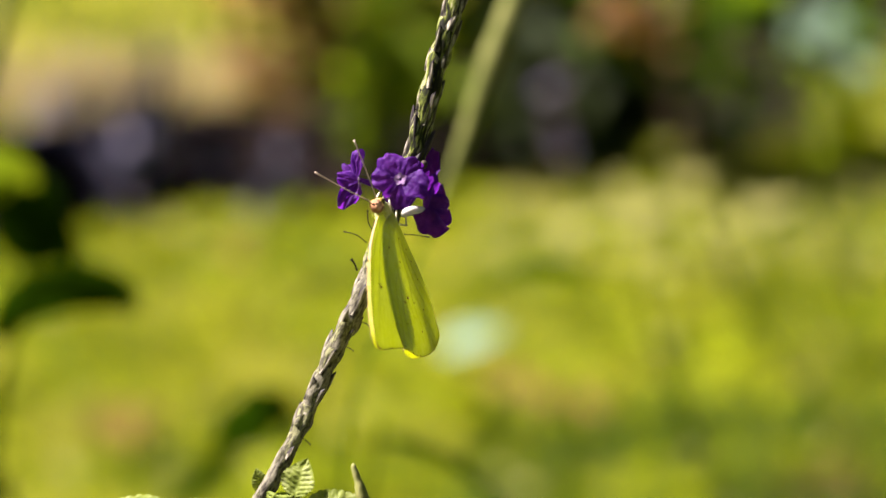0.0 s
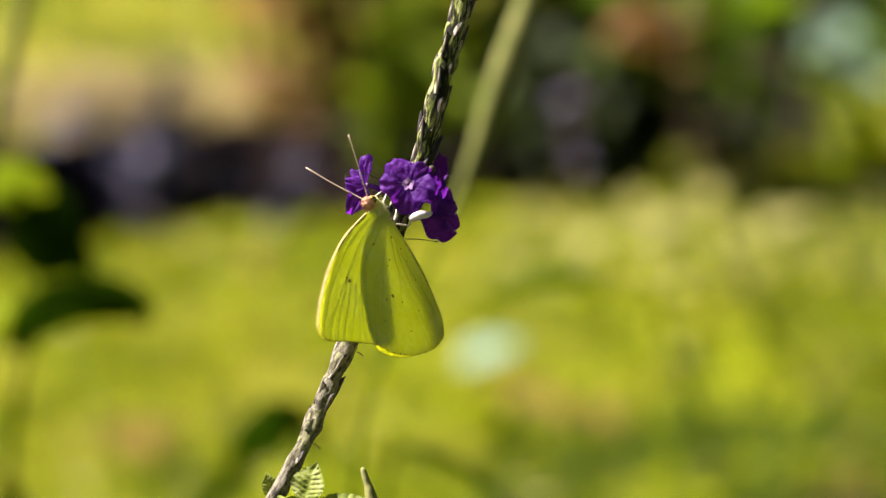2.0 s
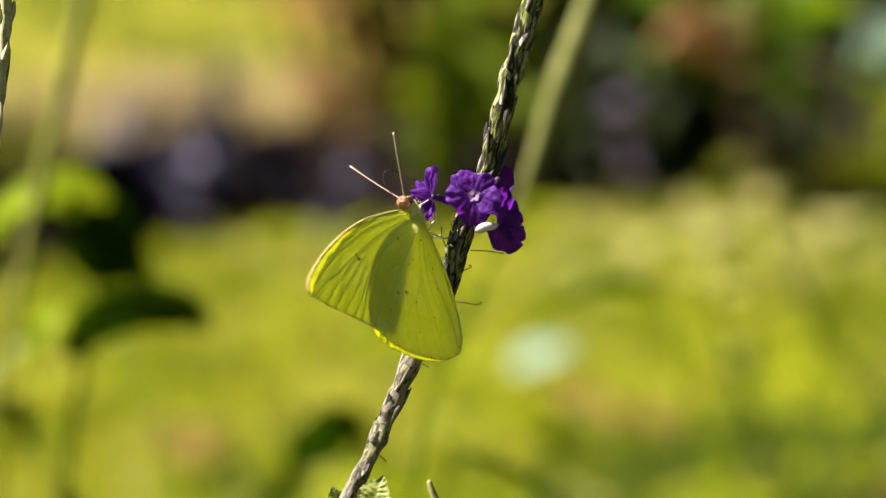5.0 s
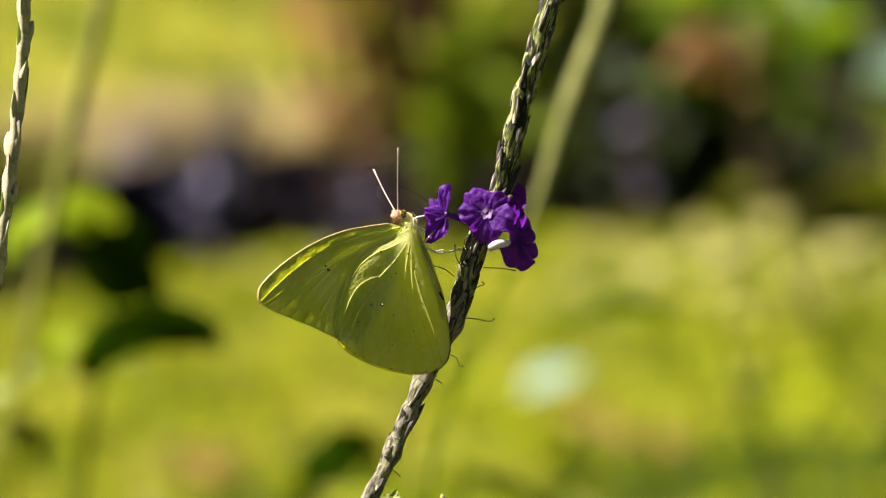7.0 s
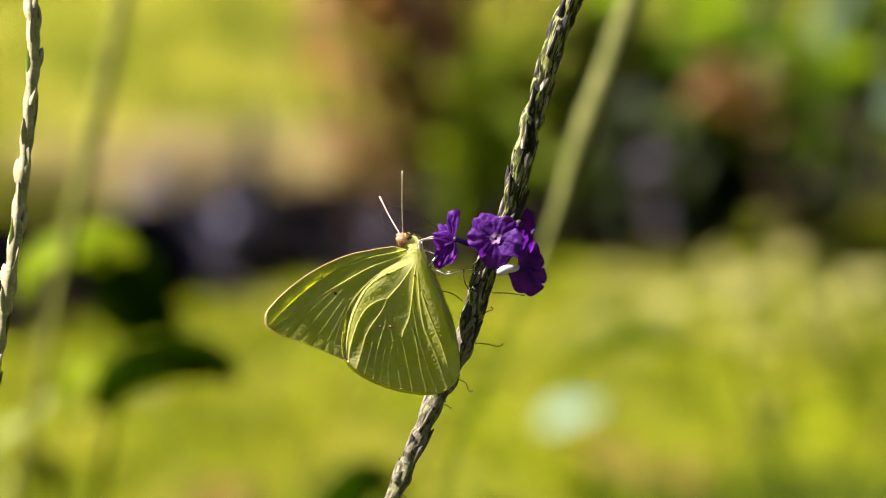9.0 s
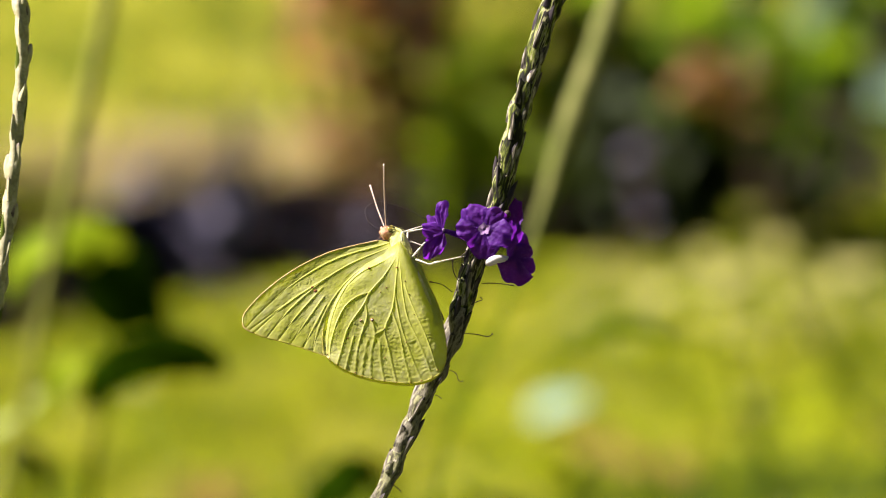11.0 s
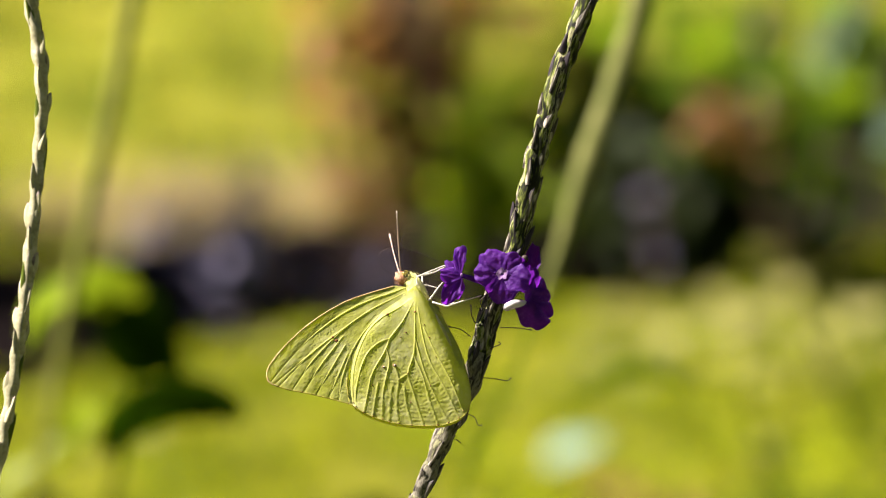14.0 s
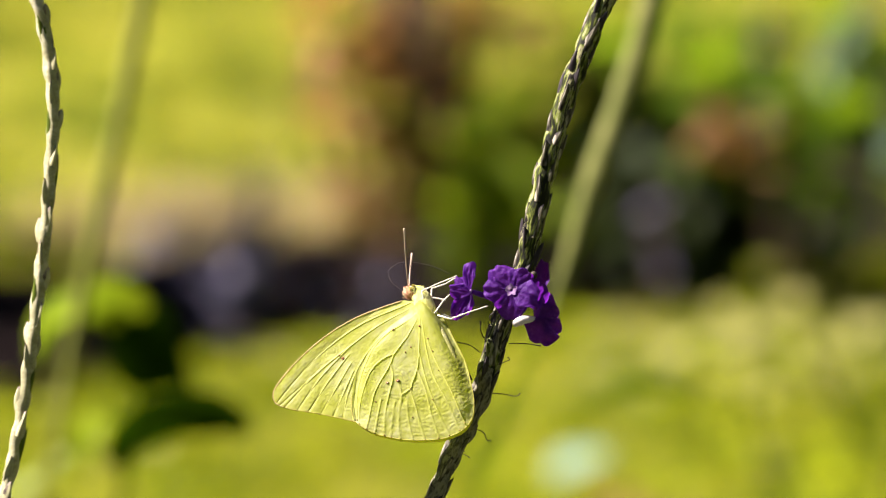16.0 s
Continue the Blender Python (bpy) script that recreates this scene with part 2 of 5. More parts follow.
# ---- the ground ----
def ground_sheet():
    xs = [-80, -20, -6, -3] + [-2 + i * .1 for i in range(41)] + [3, 6, 20, 80]
    ys = [-80, -20, -5, 0, 2] + [3.5 + i * .1 for i in range(66)] + [12, 20, 60, 150]
    vs = [Vector((x, y, 0.012 * noise.noise((x * 2.2, y * 2.2, 0)) if 2 < y < 11 and abs(x) < 3 else 0)) for y in ys for x in xs]
    n = len(xs)
    fs = [(j * n + i, j * n + i + 1, (j + 1) * n + i + 1, (j + 1) * n + i) for j in range(len(ys) - 1) for i in range(n - 1)]
    return part("ground", (vs, fs), LAWN)


tagged(ground_sheet(), "sunlit yellow-green lawn running off into the distance", "lawn", kind="structure")


# the bed's near edge across the lawn: it slants away, then turns sharply back
BED_X = [-1.6, -0.472, -0.266, -0.053, 0.101, 0.232, 0.272, 0.318, 0.351, 0.376, 0.394, 0.504, 0.561, 0.613, 0.668, 1.168]
BED_Y = [4.517, 4.817, 4.936, 5.04, 5.19, 5.255, 5.285, 5.45, 5.554, 5.513, 5.366, 5.483, 5.606, 5.825, 6.059, 6.959]


def bed_edge(x):
    return float(np.interp(x, BED_X, BED_Y)) + 0.04 * noise.noise((x * 5, 3.1, 0))


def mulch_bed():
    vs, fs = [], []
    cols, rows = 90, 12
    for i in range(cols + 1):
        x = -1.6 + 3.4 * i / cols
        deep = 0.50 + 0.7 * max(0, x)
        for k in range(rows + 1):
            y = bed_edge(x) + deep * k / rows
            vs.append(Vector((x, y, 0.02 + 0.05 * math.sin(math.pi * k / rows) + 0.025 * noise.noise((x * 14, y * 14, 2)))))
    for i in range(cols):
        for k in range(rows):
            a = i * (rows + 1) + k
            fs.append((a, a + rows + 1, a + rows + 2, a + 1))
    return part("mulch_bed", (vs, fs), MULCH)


def unseen_dark_bed():
    """Unseen dark bed around porterweed feet and camera stand, added to cut bounced light."""
    vs, fs = [], []
    cols, rows = 44, 48
    for i in range(cols + 1):
        for k in range(rows + 1):
            u, v = 2 * i / cols - 1, 2 * k / rows - 1
            x, y = 2.7 * u * math.sqrt(1 - .42 * v * v), -.05 + 2.95 * v * math.sqrt(1 - .42 * u * u)
            x, y = x * (1 + .06 * noise.noise((u, v, 3))), y * (1 - .05 * abs(noise.noise((v * 2, u * 2, 5))))
            rim = min(i, cols - i, k, rows - k) / 4
            vs.append(Vector((x, y, -.02 + .05 * min(1, rim) + .02 * noise.noise((x * 7, y * 7, 8)))))
    for i in range(cols):
        for k in range(rows):
            a = i * (rows + 1) + k
            fs.append((a, a + rows + 1, a + rows + 2, a + 1))
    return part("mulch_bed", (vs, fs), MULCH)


tagged(unseen_dark_bed(), "unseen dark mulched bed added under the porterweeds to cut bounce", "flower bed", kind="structure")
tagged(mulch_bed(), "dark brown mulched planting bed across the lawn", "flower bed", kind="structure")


def grass(x0, x1, y0, y1, count, height, seed, material):
    rnd = random.Random(seed)
    vs, fs = [], []
    for _ in range(count):
        x, y = rnd.uniform(x0, x1), rnd.uniform(y0, y1)
        if bed_edge(x) - 0.02 < y < bed_edge(x) + 0.52 + 0.7 * max(0, x):
            continue
        h = height * rnd.uniform(.4, 1.2) * (1 + .5 * noise.noise((x * 3, y * 3, 5)))
        a, lean = rnd.uniform(0, 6.283), rnd.uniform(.1, .9)
        w = rnd.uniform(.0018, .0035)
        dx, dy = math.cos(a), math.sin(a)
        o = len(vs)
        for t, k in ((0, 1), (.55, .8)):
            c = Vector((x + dx * lean * h * t * t, y + dy * lean * h * t * t, h * t))
            vs += [c + Vector((-dy * w * k, dx * w * k, 0)), c - Vector((-dy * w * k, dx * w * k, 0))]
        vs.append(Vector((x + dx * lean * h, y + dy * lean * h, h * .92)))
        fs += [(o, o + 1, o + 3, o + 2), (o + 2, o + 3, o + 4)]
    return part("grass", (vs, fs), material, smooth=False)


tagged(grass(-1.0, 1.2, 3.3, 5.6, 42000, .035, 3, BLADE), "short yellow-green lawn grass in full sun", "grass", kind="stuff")
# A shadow band on the lawn, put in as darker, longer grass.
tagged(grass(.10, .75, 3.55, 4.10, 6000, .045, 6, SHADOW_BLADE), "patch of longer grass coloured dark as a shadow band", "grass", kind="stuff")
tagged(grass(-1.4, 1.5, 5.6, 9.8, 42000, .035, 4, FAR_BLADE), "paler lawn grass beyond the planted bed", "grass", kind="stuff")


# ---- bushes of the bed, far behind ----
def added_shade_tree():
    """An unseen tree added beside the bed, sunward, its low bough shading it."""
    rnd = random.Random(41)
    foot = Vector((-3.7, 6.0, 0))
    root = thing("tree", Matrix.Translation(foot), "unseen small leafy tree added to shade the planting bed", "tree")
    part("trunk", tube(spline([foot, foot + Vector((.05, .05, 1.2)), foot + Vector((.25, .0, 2.5)), foot + Vector((.2, .05, 3.3))], 24), lambda t: .075 * (1 - .6 * t), 10, .2, 9), BARK, root)
    ends = [Vector((gx, bed_edge(gx) + (.15 if gx < .1 else .42), 0)) + SUN * (2.5 + .1 * math.sin(gx * 9)) / SUN.z for gx in (-.85, -.62, -.4, -.22, .2, .38)]
    part("limb", tube(spline([foot + Vector((.24, 0, 2.3))] + ends, 30), lambda t: .035 * (1 - .75 * t), 8, .2, 9), BARK, root)
    for k, e in enumerate(ends):
        part("foliage", clump(rnd, e, (.2, .15, .14), 44 if k in (2, 3) else 62, .12), BUSH_LEAF, root)
    part("foliage", clump(rnd, foot + Vector((.2, .05, 3.1)), (.45, .5, .4), 260, .13), BUSH_LEAF, root)



def clump(rnd, centre, radii, count, size, nu=4, nv=2):
    """Leaves at random inside a rounded body, as one mesh."""
    got = []
    for _ in range(count):
        d = Vector((rnd.gauss(0, .45) * radii[0], rnd.gauss(0, .45) * radii[1], rnd.gauss(0, .45) * radii[2]))
        s = size * rnd.uniform(.6, 1.25)
        v, f = leaf_blade(s, s * rnd.uniform(.5, .75), 0, rnd.uniform(0, .4), .2, 0, nu, nv)
        a = aim(Vector(centre) + d, (rnd.uniform(-1, 1), rnd.uniform(-1, 1), rnd.uniform(-.7, .5)), rnd.uniform(-50, 50))
        got.append(([a @ q for q in v], f))
    return joined(*got)


added_shade_tree()


def bush(name, base, stems, clumps, leaf, wood, label, category, seed):
    rnd = random.Random(seed)
    root = thing(name, Matrix.Translation(base), label, category)
    for line, r in stems:
        part("stem", tube(spline(line, 14), lambda t, r=r: r * (1 - .5 * t), 7, .25, 20), wood, root)
    for centre, radii, count, size in clumps:
        part("foliage", clump(rnd, centre, radii, count, size), leaf, root, "")
    return root


rnd = random.Random(61)
dry_stems = []
for k in range(11):
    foot = Vector((-.020 + rnd.uniform(-.03, .03), 5.33 + rnd.uniform(-.03, .03), 0))
    tip = Vector((-.040 + rnd.uniform(-.085, .075), 5.40 + rnd.uniform(-.06, .06), rnd.uniform(.28, .42)))
    dry_stems.append(([foot, foot.lerp(tip, .45) + Vector((rnd.uniform(-.015, .015), 0, .01)), tip], rnd.uniform(.006, .013)))
dry_leaves = [((-0.0981, 5.36, .225), (.05, .05, .07), 34, .05), ((-0.0717, 5.38, .29), (.06, .05, .08), 40, .05), ((-0.0464, 5.36, .165), (.06, .05, .09), 34, .045), ((-0.05, 5.34, .095), (.05, .05, .06), 34, .045),
              ((-0.02, 5.38, .22), (.06, .05, .09), 32, .045), ((-0.001, 5.37, .14), (.05, .05, .08), 34, .05), ((-0.01, 5.33, .06), (.04, .04, .05), 22, .045), ((-0.0855, 5.35, .16), (.04, .05, .07), 22, .05),
              ((-0.035, 5.42, .36), (.08, .05, .07), 34, .045), ((-0.145, 5.45, .10), (.05, .04, .05), 10, .045), ((0.045, 5.42, .30), (.05, .05, .07), 18, .05), ((-.135, 5.36, .27), (.05, .05, .06), 20, .045), ((-.15, 5.38, .33), (.05, .05, .05), 16, .045), ((.02, 5.36, .17), (.03, .04, .06), 10, .045)]
bush("dry_shrub", (-0.020, 5.33, 0), dry_stems, dry_leaves, DRY_LEAF, BARK, "withered brown shrub with dry leaves in the bed", "shrub", 11)
bush("leafy_shrub", (0.4132, 5.3029, 0), [([(0.4132, 5.3029, 0), (0.3829, 5.2412, 0.0586), (0.3444, 5.2532, 0.1151), (0.3458, 5.2732, 0.2094), (0.351, 5.3963, 0.3072)], .010), ([(0.4132, 5.3029, 0), (0.4346, 5.3528, 0.103), (0.4541, 5.38, 0.2306), (0.4802, 5.4044, 0.3455)], .012)],
     [((.3312, 5.15, .2729), (.035, .03, .035), 9, .07), ((.2581, 5.15, .1683), (.03, .03, .03), 7, .06), ((.2114, 5.17, .3157), (.04, .03, .04), 9, .06), ((.3645, 5.15, .1584), (.035, .03, .03), 8, .07), ((.443, 5.15, .1486), (.035, .03, .035), 9, .075),
      ((.3811, 5.16, .2315), (.035, .03, .03), 8, .065), ((.4086, 5.2746, .2157), (.06, .05, .05), 18, .065), ((.5114, 5.2652, .1717), (.06, .05, .05), 15, .07), ((.291, 5.3759, .2115), (.06, .05, .05), 9, .065), ((.3367, 5.3908, .2817), (.07, .05, .05), 20, .065),
      ((.4672, 5.3895, .2753), (.08, .05, .06), 24, .07), ((.5585, 5.3745, .2051), (.06, .05, .05), 14, .07), ((.293, 5.2465, .0837), (.04, .04, .05), 3, .06)],
     SHRUB_LEAF, BARK, "broad-leaved green shrub with a brown woody stem", "shrub", 12)
# Dark backing to the lit shrubs; its shade is in the leaf colour.
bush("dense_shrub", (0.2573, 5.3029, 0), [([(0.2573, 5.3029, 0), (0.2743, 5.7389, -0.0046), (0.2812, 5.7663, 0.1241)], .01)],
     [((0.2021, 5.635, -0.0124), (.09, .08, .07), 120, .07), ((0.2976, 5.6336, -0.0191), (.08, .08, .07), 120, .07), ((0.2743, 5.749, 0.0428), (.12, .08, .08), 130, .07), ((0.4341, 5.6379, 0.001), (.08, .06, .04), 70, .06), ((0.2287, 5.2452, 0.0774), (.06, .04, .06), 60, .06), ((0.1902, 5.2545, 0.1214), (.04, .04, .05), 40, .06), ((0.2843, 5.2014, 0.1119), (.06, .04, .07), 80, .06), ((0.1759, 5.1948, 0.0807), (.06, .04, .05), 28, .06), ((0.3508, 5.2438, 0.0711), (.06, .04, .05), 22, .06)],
     SHADED_SHRUB_LEAF, BARK, "dense dark green shrub, its shade put into the leaf colour", "shrub", 13)
bush("young_shrub", (0.0297, 5.2547, 0), [([(0.0297, 5.2547, 0), (0.0259, 5.1483, 0.1027), (0.0196, 5.1694, 0.2017)], .006)],
     [((.0162, 5.13, .1399), (.025, .03, .03), 10, .05), ((-.0169, 5.13, .0913), (.022, .03, .025), 8, .05), ((.0424, 5.15, .2619), (.03, .03, .03), 8, .055), ((0.0228, 5.1444, 0.0842), (.03, .03, .035), 14, .06), ((0.0323, 5.1641, 0.177), (.035, .03, .03), 12, .07), ((0.0553, 5.2532, 0.1151), (.03, .03, .04), 14, .06), ((0.0757, 5.3718, 0.1923), (.05, .04, .05), 16, .06), ((0.1365, 5.4374, 0.0198), (.05, .05, .06), 18, .05)],
     BUSH_LEAF, BARK, "small yellow-green shrub beside the dry one", "shrub", 14)
for n, (foot, top, r, count) in enumerate((
        ((-.231, 5.027, 0), (-.2288, 5.027, .19), .022, 120), ((-.290, 5.029, 0), (-.2885, 5.029, .127), .016, 60), ((-.329, 5.12, 0), (-.327, 5.12, .14), .022, 45), ((-.363, 5.278, 0), (-.362, 5.278, .085), .02, 30),
        ((.2136, 5.1, 0), (.2134, 5.1, .15), .006, 5), ((-.159, 5.026, 0), (-.159, 5.026, .07), .015, 26), ((-.254, 4.969, 0), (-.252, 4.969, .12), .014, 50),
        ((-.087, 5.0, 0), (-.085, 5.0, .11), .018, 26), ((-.105, 4.96, 0), (-.104, 4.96, .075), .016, 22))):
    mid = (Vector(foot) + Vector(top)) * .5
    tagged(bush("lilac_spire", foot, [([foot, mid, top], .003)], [(Vector(top).lerp(mid, .75), (r, r, (Vector(top) - mid).length * .95), count, .022)],
         LILAC, BARK, "slim greyish lilac flower spire in the bed", "flower", 20 + n), group="flower spires of the bed")


def tall_grass(foot, tips, label, seed):
    """A tuft of long arching blades."""
    rnd = random.Random(seed)
    root = thing("grass_tuft", Matrix.Translation(foot), label, "grass")
    for tip in tips:
        a, b = Vector(foot) + Vector((rnd.uniform(-.02, .02), rnd.uniform(-.02, .02), 0)), Vector(tip)
        line = spline([a, a.lerp(b, .5) + Vector((0, 0, .05)), b], 16)
        vs, fs = [], []
        for i, p in enumerate(line):
            d = line[min(i + 1, 15)] - line[max(i - 1, 0)]
            side = d.cross(Vector((.3, -1, .3))).normalized() * .0052 * (1 - (i / 15) ** 2 * .9)
            vs += [p - side, p + Vector((0, -.0015, 0)), p + side]
        fs = [(3 * i + k, 3 * i + k + 1, 3 * i + k + 4, 3 * i + k + 3) for i in range(15) for k in (0, 1)]
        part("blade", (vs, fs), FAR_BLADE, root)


tall_grass((-.10, 5.50, 0), [(-.2214, 5.6, .263), (-.1811, 5.6, .2492), (-.1471, 5.62, .2763), (-.2623, 5.6, .2224), (-.1683, 5.58, .1808), (-.24, 5.55, .17), (-.205, 5.65, .30), (-.125, 5.6, .32)], "tuft of long pale grass arching beside the dry shrub", 71)


bush("background_shrub", (.165, 5.78, 0), [([(.165, 5.78, 0), (.17, 5.77, .08), (.19, 5.75, .17)], .008)],
     [((.104, 5.75, .1121), (.05, .04, .04), 26, .06), ((.1593, 5.75, .1538), (.05, .04, .05), 34, .06), ((.2146, 5.75, .1115), (.05, .04, .04), 34, .06), ((.2559, 5.75, .1533), (.05, .04, .05), 30, .06), ((.1731, 5.75, .0696), (.06, .04, .04), 40, .06), ((.1386, 5.75, .1889), (.04, .04, .04), 14, .06)],
     SHRUB_LEAF, BARK, "olive green shrub behind the planted bed", "shrub", 17)
bush("low_shrub", (.54, 5.22, 0), [([(.54, 5.22, 0), (.542, 5.21, .05), (.548, 5.2, .10)], .006)],
     [((.5465, 5.2, .1014), (.03, .03, .03), 14, .05), ((.5281, 5.2, .0625), (.03, .03, .03), 14, .05), ((.5572, 5.2, .043), (.035, .03, .03), 16, .05)],
     WEED_LEAF, BARK, "low bright green shrub in the sun at the bed's edge", "shrub", 18)
# Pale bluish leaf colour stands in for sky reflected off the shrub.
bush("sky_sheen_shrub", (.42, 5.46, 0), [([(.42, 5.46, 0), (.43, 5.42, .15), (.445, 5.40, .30)], .008), ([(.42, 5.46, 0), (.48, 5.28, .11), (.525, 5.13, .19)], .005)],
     [((.4486, 5.38, .2825), (.035, .03, .03), 9, .055), ((.4746, 5.38, .2156), (.035, .03, .04), 9, .055), ((.4354, 5.38, .2496), (.03, .03, .03), 6, .05), ((.506, 5.13, .205), (.022, .025, .025), 7, .045), ((.532, 5.13, .167), (.022, .025, .025), 7, .045)],
     PALE_LEAF, BARK, "pale bluish leaves standing in for sky sheen on the green shrub", "shrub", 15)
bush("withered_plant", (.378, 5.1, 0), [([(.378, 5.1, 0), (.352, 5.1, .10), (.325, 5.1, .165), (.282, 5.1, .23)], .011)],
     [((.278, 5.1, .2257), (.026, .03, .03), 14, .04), ((.300, 5.1, .205), (.022, .03, .025), 8, .04), ((.318, 5.1, .172), (.02, .03, .025), 5, .035)],
     DRY_LEAF, BARK, "brown withered plant between the green shrubs", "shrub", 16)


def lawn_litter():
    """Pale clippings scattered over the lawn, their colour standing in for glints."""
    rnd = random.Random(32)
    got = []
    for k in range(560):
        p = Vector((rnd.uniform(-.5, .75), rnd.uniform(3.7, 5.3), .03)) if k % 4 == 0 else Vector((rnd.uniform(.1, .8), rnd.uniform(4.65, 5.6), .03))
        if p.y > bed_edge(p.x) - .05:
            continue
        a = aim(p, (rnd.uniform(-1, 1), rnd.uniform(-1, 1), rnd.uniform(-.1, .4)), rnd.uniform(-30, 30))
        s = rnd.uniform(.012, .036)
        v, f = leaf_blade(s, s * rnd.uniform(.3, .6), 0, .2, .1, 0, 4, 2)
        got.append(([a @ q for q in v], f))
    return joined(*got)


tagged(part("lawn_litter", lawn_litter(), STRAW, None, "pale clippings standing in for glints on the lawn"), category="clippings", kind="stuff")


def lawn_weeds():
    """Broad-leaved weeds in loose patches between the grass."""
    rnd = random.Random(33)
    got = []
    for _ in range(150):
        c = Vector((rnd.uniform(-.55, .85), rnd.uniform(3.6, 5.5), .025))
        for _ in range(rnd.randint(3, 9)):
            p = c + Vector((rnd.gauss(0, .022), rnd.gauss(0, .03), 0))
            if p.y > bed_edge(p.x) - .03:
                continue
            a = aim(p, (rnd.uniform(-1, 1), rnd.uniform(-1, 1), rnd.uniform(-.1, .5)), rnd.uniform(-30, 30))
            s = rnd.uniform(.018, .036)
            v, f = leaf_blade(s, s * rnd.uniform(.5, .8), 0, .2, .1, 0, 4, 2)
            got.append(([a @ q for q in v], f))
    return joined(*got)


tagged(part("lawn_weeds", lawn_weeds(), WEED_LEAF, None, "broad-leaved green weeds in patches through the lawn"), category="weeds", kind="stuff")


def ground_leaf(name, place, size, turn, material, label, lift=.04):
    """A single leaf that lies tilted on the grass."""
    root = part(name, leaf_blade(size, size * .7, 0, .15, .3, 0, 14, 8), material, None, label, Matrix.Translation(Vector(place) + Vector((0, 0, lift))) @ pose(0, 0, 0, 0, 0, turn) @ pose(0, 0, 0, 28, 12, 0) @ pose(0, -size * .5, 0))
    return tagged(root, category="leaf")


ground_leaf("pale_leaf", (0.1068, 4.2943, 0), .066, -70, PALE_LEAF, "pale bluish-green leaf lying on the lawn")
for x, y, z, s, a in ((*(0.3084, 4.8934, 0), .065, -60), (*(0.2261, 4.8092, 0), .045, -80), (*(0.178, 4.6083, 0), .035, 20), (*(0.3602, 5.0539, 0), .05, -30), (*(0.4204, 5.1144, 0), .05, -100), (*(0.2763, 4.9946, 0), .045, 15), (*(0.4374, 4.9076, 0), .06, -70), (*(0.3772, 4.823, 0), .05, -40), (*(0.4795, 5.1451, 0), .05, 60)):
    ground_leaf("straw_leaf", (x, y, z), s, a, STRAW, "bleached straw-coloured leaf on the lawn")
for x, y, z, s, a in ((*(0.1321, 4.1539, 0), .08, 40), (*(0.1154, 4.1275, 0), .07, 100), (*(0.1608, 4.1275, 0), .06, 10), (*(0.1417, 4.2164, 0), .06, 70), (*(0.1011, 4.0777, 0), .07, 150), (*(0.2101, 4.0884, 0), .06, 20), (*(-0.2266, 4.0036, 0), .07, 0), (*(-0.2021, 4.0457, 0), .06, 70), (*(-0.2399, 4.067, 0), .05, 130), (*(-0.1332, 4.7407, 0), .05, 30), (*(0.3954, 3.7676, 0), .09, 80), (*(0.4269, 3.7863, 0), .09, 10)):
    ground_leaf("fallen_leaf", (x, y, z), s, a, FALLEN_LEAF, "brown fallen leaf on the lawn", .026)


def straw_patch():
    rnd = random.Random(31)
    got = []
    for _ in range(1300):
        p = Vector((rnd.gauss(STRAW_AT[0], .13), rnd.gauss(STRAW_AT[1], .11), .01))
        a = aim(p, (rnd.uniform(-1, 1), rnd.uniform(-1, 1), rnd.uniform(.1, .8)))
        v, f = leaf_blade(rnd.uniform(.04, .09), .006, 0, .2, .1, 0, 3, 2)
        got.append(([a @ q for q in v], f))
    return joined(*got)


STRAW_AT = (-0.285, 5.66, 0)
tagged(part("dry_grass", straw_patch(), DRY_GRASS, None, "bleached dry grass along the far side of the bed"), category="grass", kind="stuff")


def soil_patch(centre, rx, ry):
    vs, fs = [Vector(centre) + Vector((0, 0, .04))], []
    for k in range(1, 6):
        for i in range(28):
            a = i / 28 * 6.283
            q = Vector((math.cos(a) * rx, math.sin(a) * ry, 0)) * k / 5
            q *= 1 + .2 * noise.noise(q * 9)
            vs.append(Vector(centre) + q + Vector((0, 0, .04 * (1 - (k / 5) ** 2) + .012 * noise.noise(q * 40) - .005)))
    for k in range(5):
        for i in range(28):
            j = (i + 1) % 28
            fs.append((0, 1 + i, 1 + j) if k == 0 else (1 + (k - 1) * 28 + i, 1 + k * 28 + i, 1 + k * 28 + j, 1 + (k - 1) * 28 + j))
    return part("bare_soil", (vs, fs), MULCH)


tagged(soil_patch((0.4221, 3.7294, 0), .09, .07), "patch of bare dark soil in the lawn", "soil", kind="structure")



# ---- the blurred plants between ----

def spike_rod(name, line, r, material, label, group, thin=.45):
    """A slender spike that leans out of the grass, with the bumps of its bracts."""
    base = line[0]
    root = thing(name, Matrix.Translation(base), label, "plant spike", group)
    pts = spline(line, 60)
    cut = int(60 * thin)   # below this share of its length a spike is a thin stalk
    part("stalk", tube(pts[:cut + 1], .2 * r, 8, .15, 200), SHRUB_LEAF, root)
    part("spike", tube(pts[cut:], lambda t: r * (.22 + .75 * min(1, t * 3)) * (1 + .16 * math.sin(t * 100)), 8, .15, 200), material, root)
    return root


def down(top, shift=0.0):
    """Points that carry a stem from a place straight down to the lawn."""
    p = Vector(top)
    return [Vector((p.x - .05 + shift, p.y + .04, 0)), Vector((p.x - .03 + shift * .5, p.y + .02, p.z * .5))]


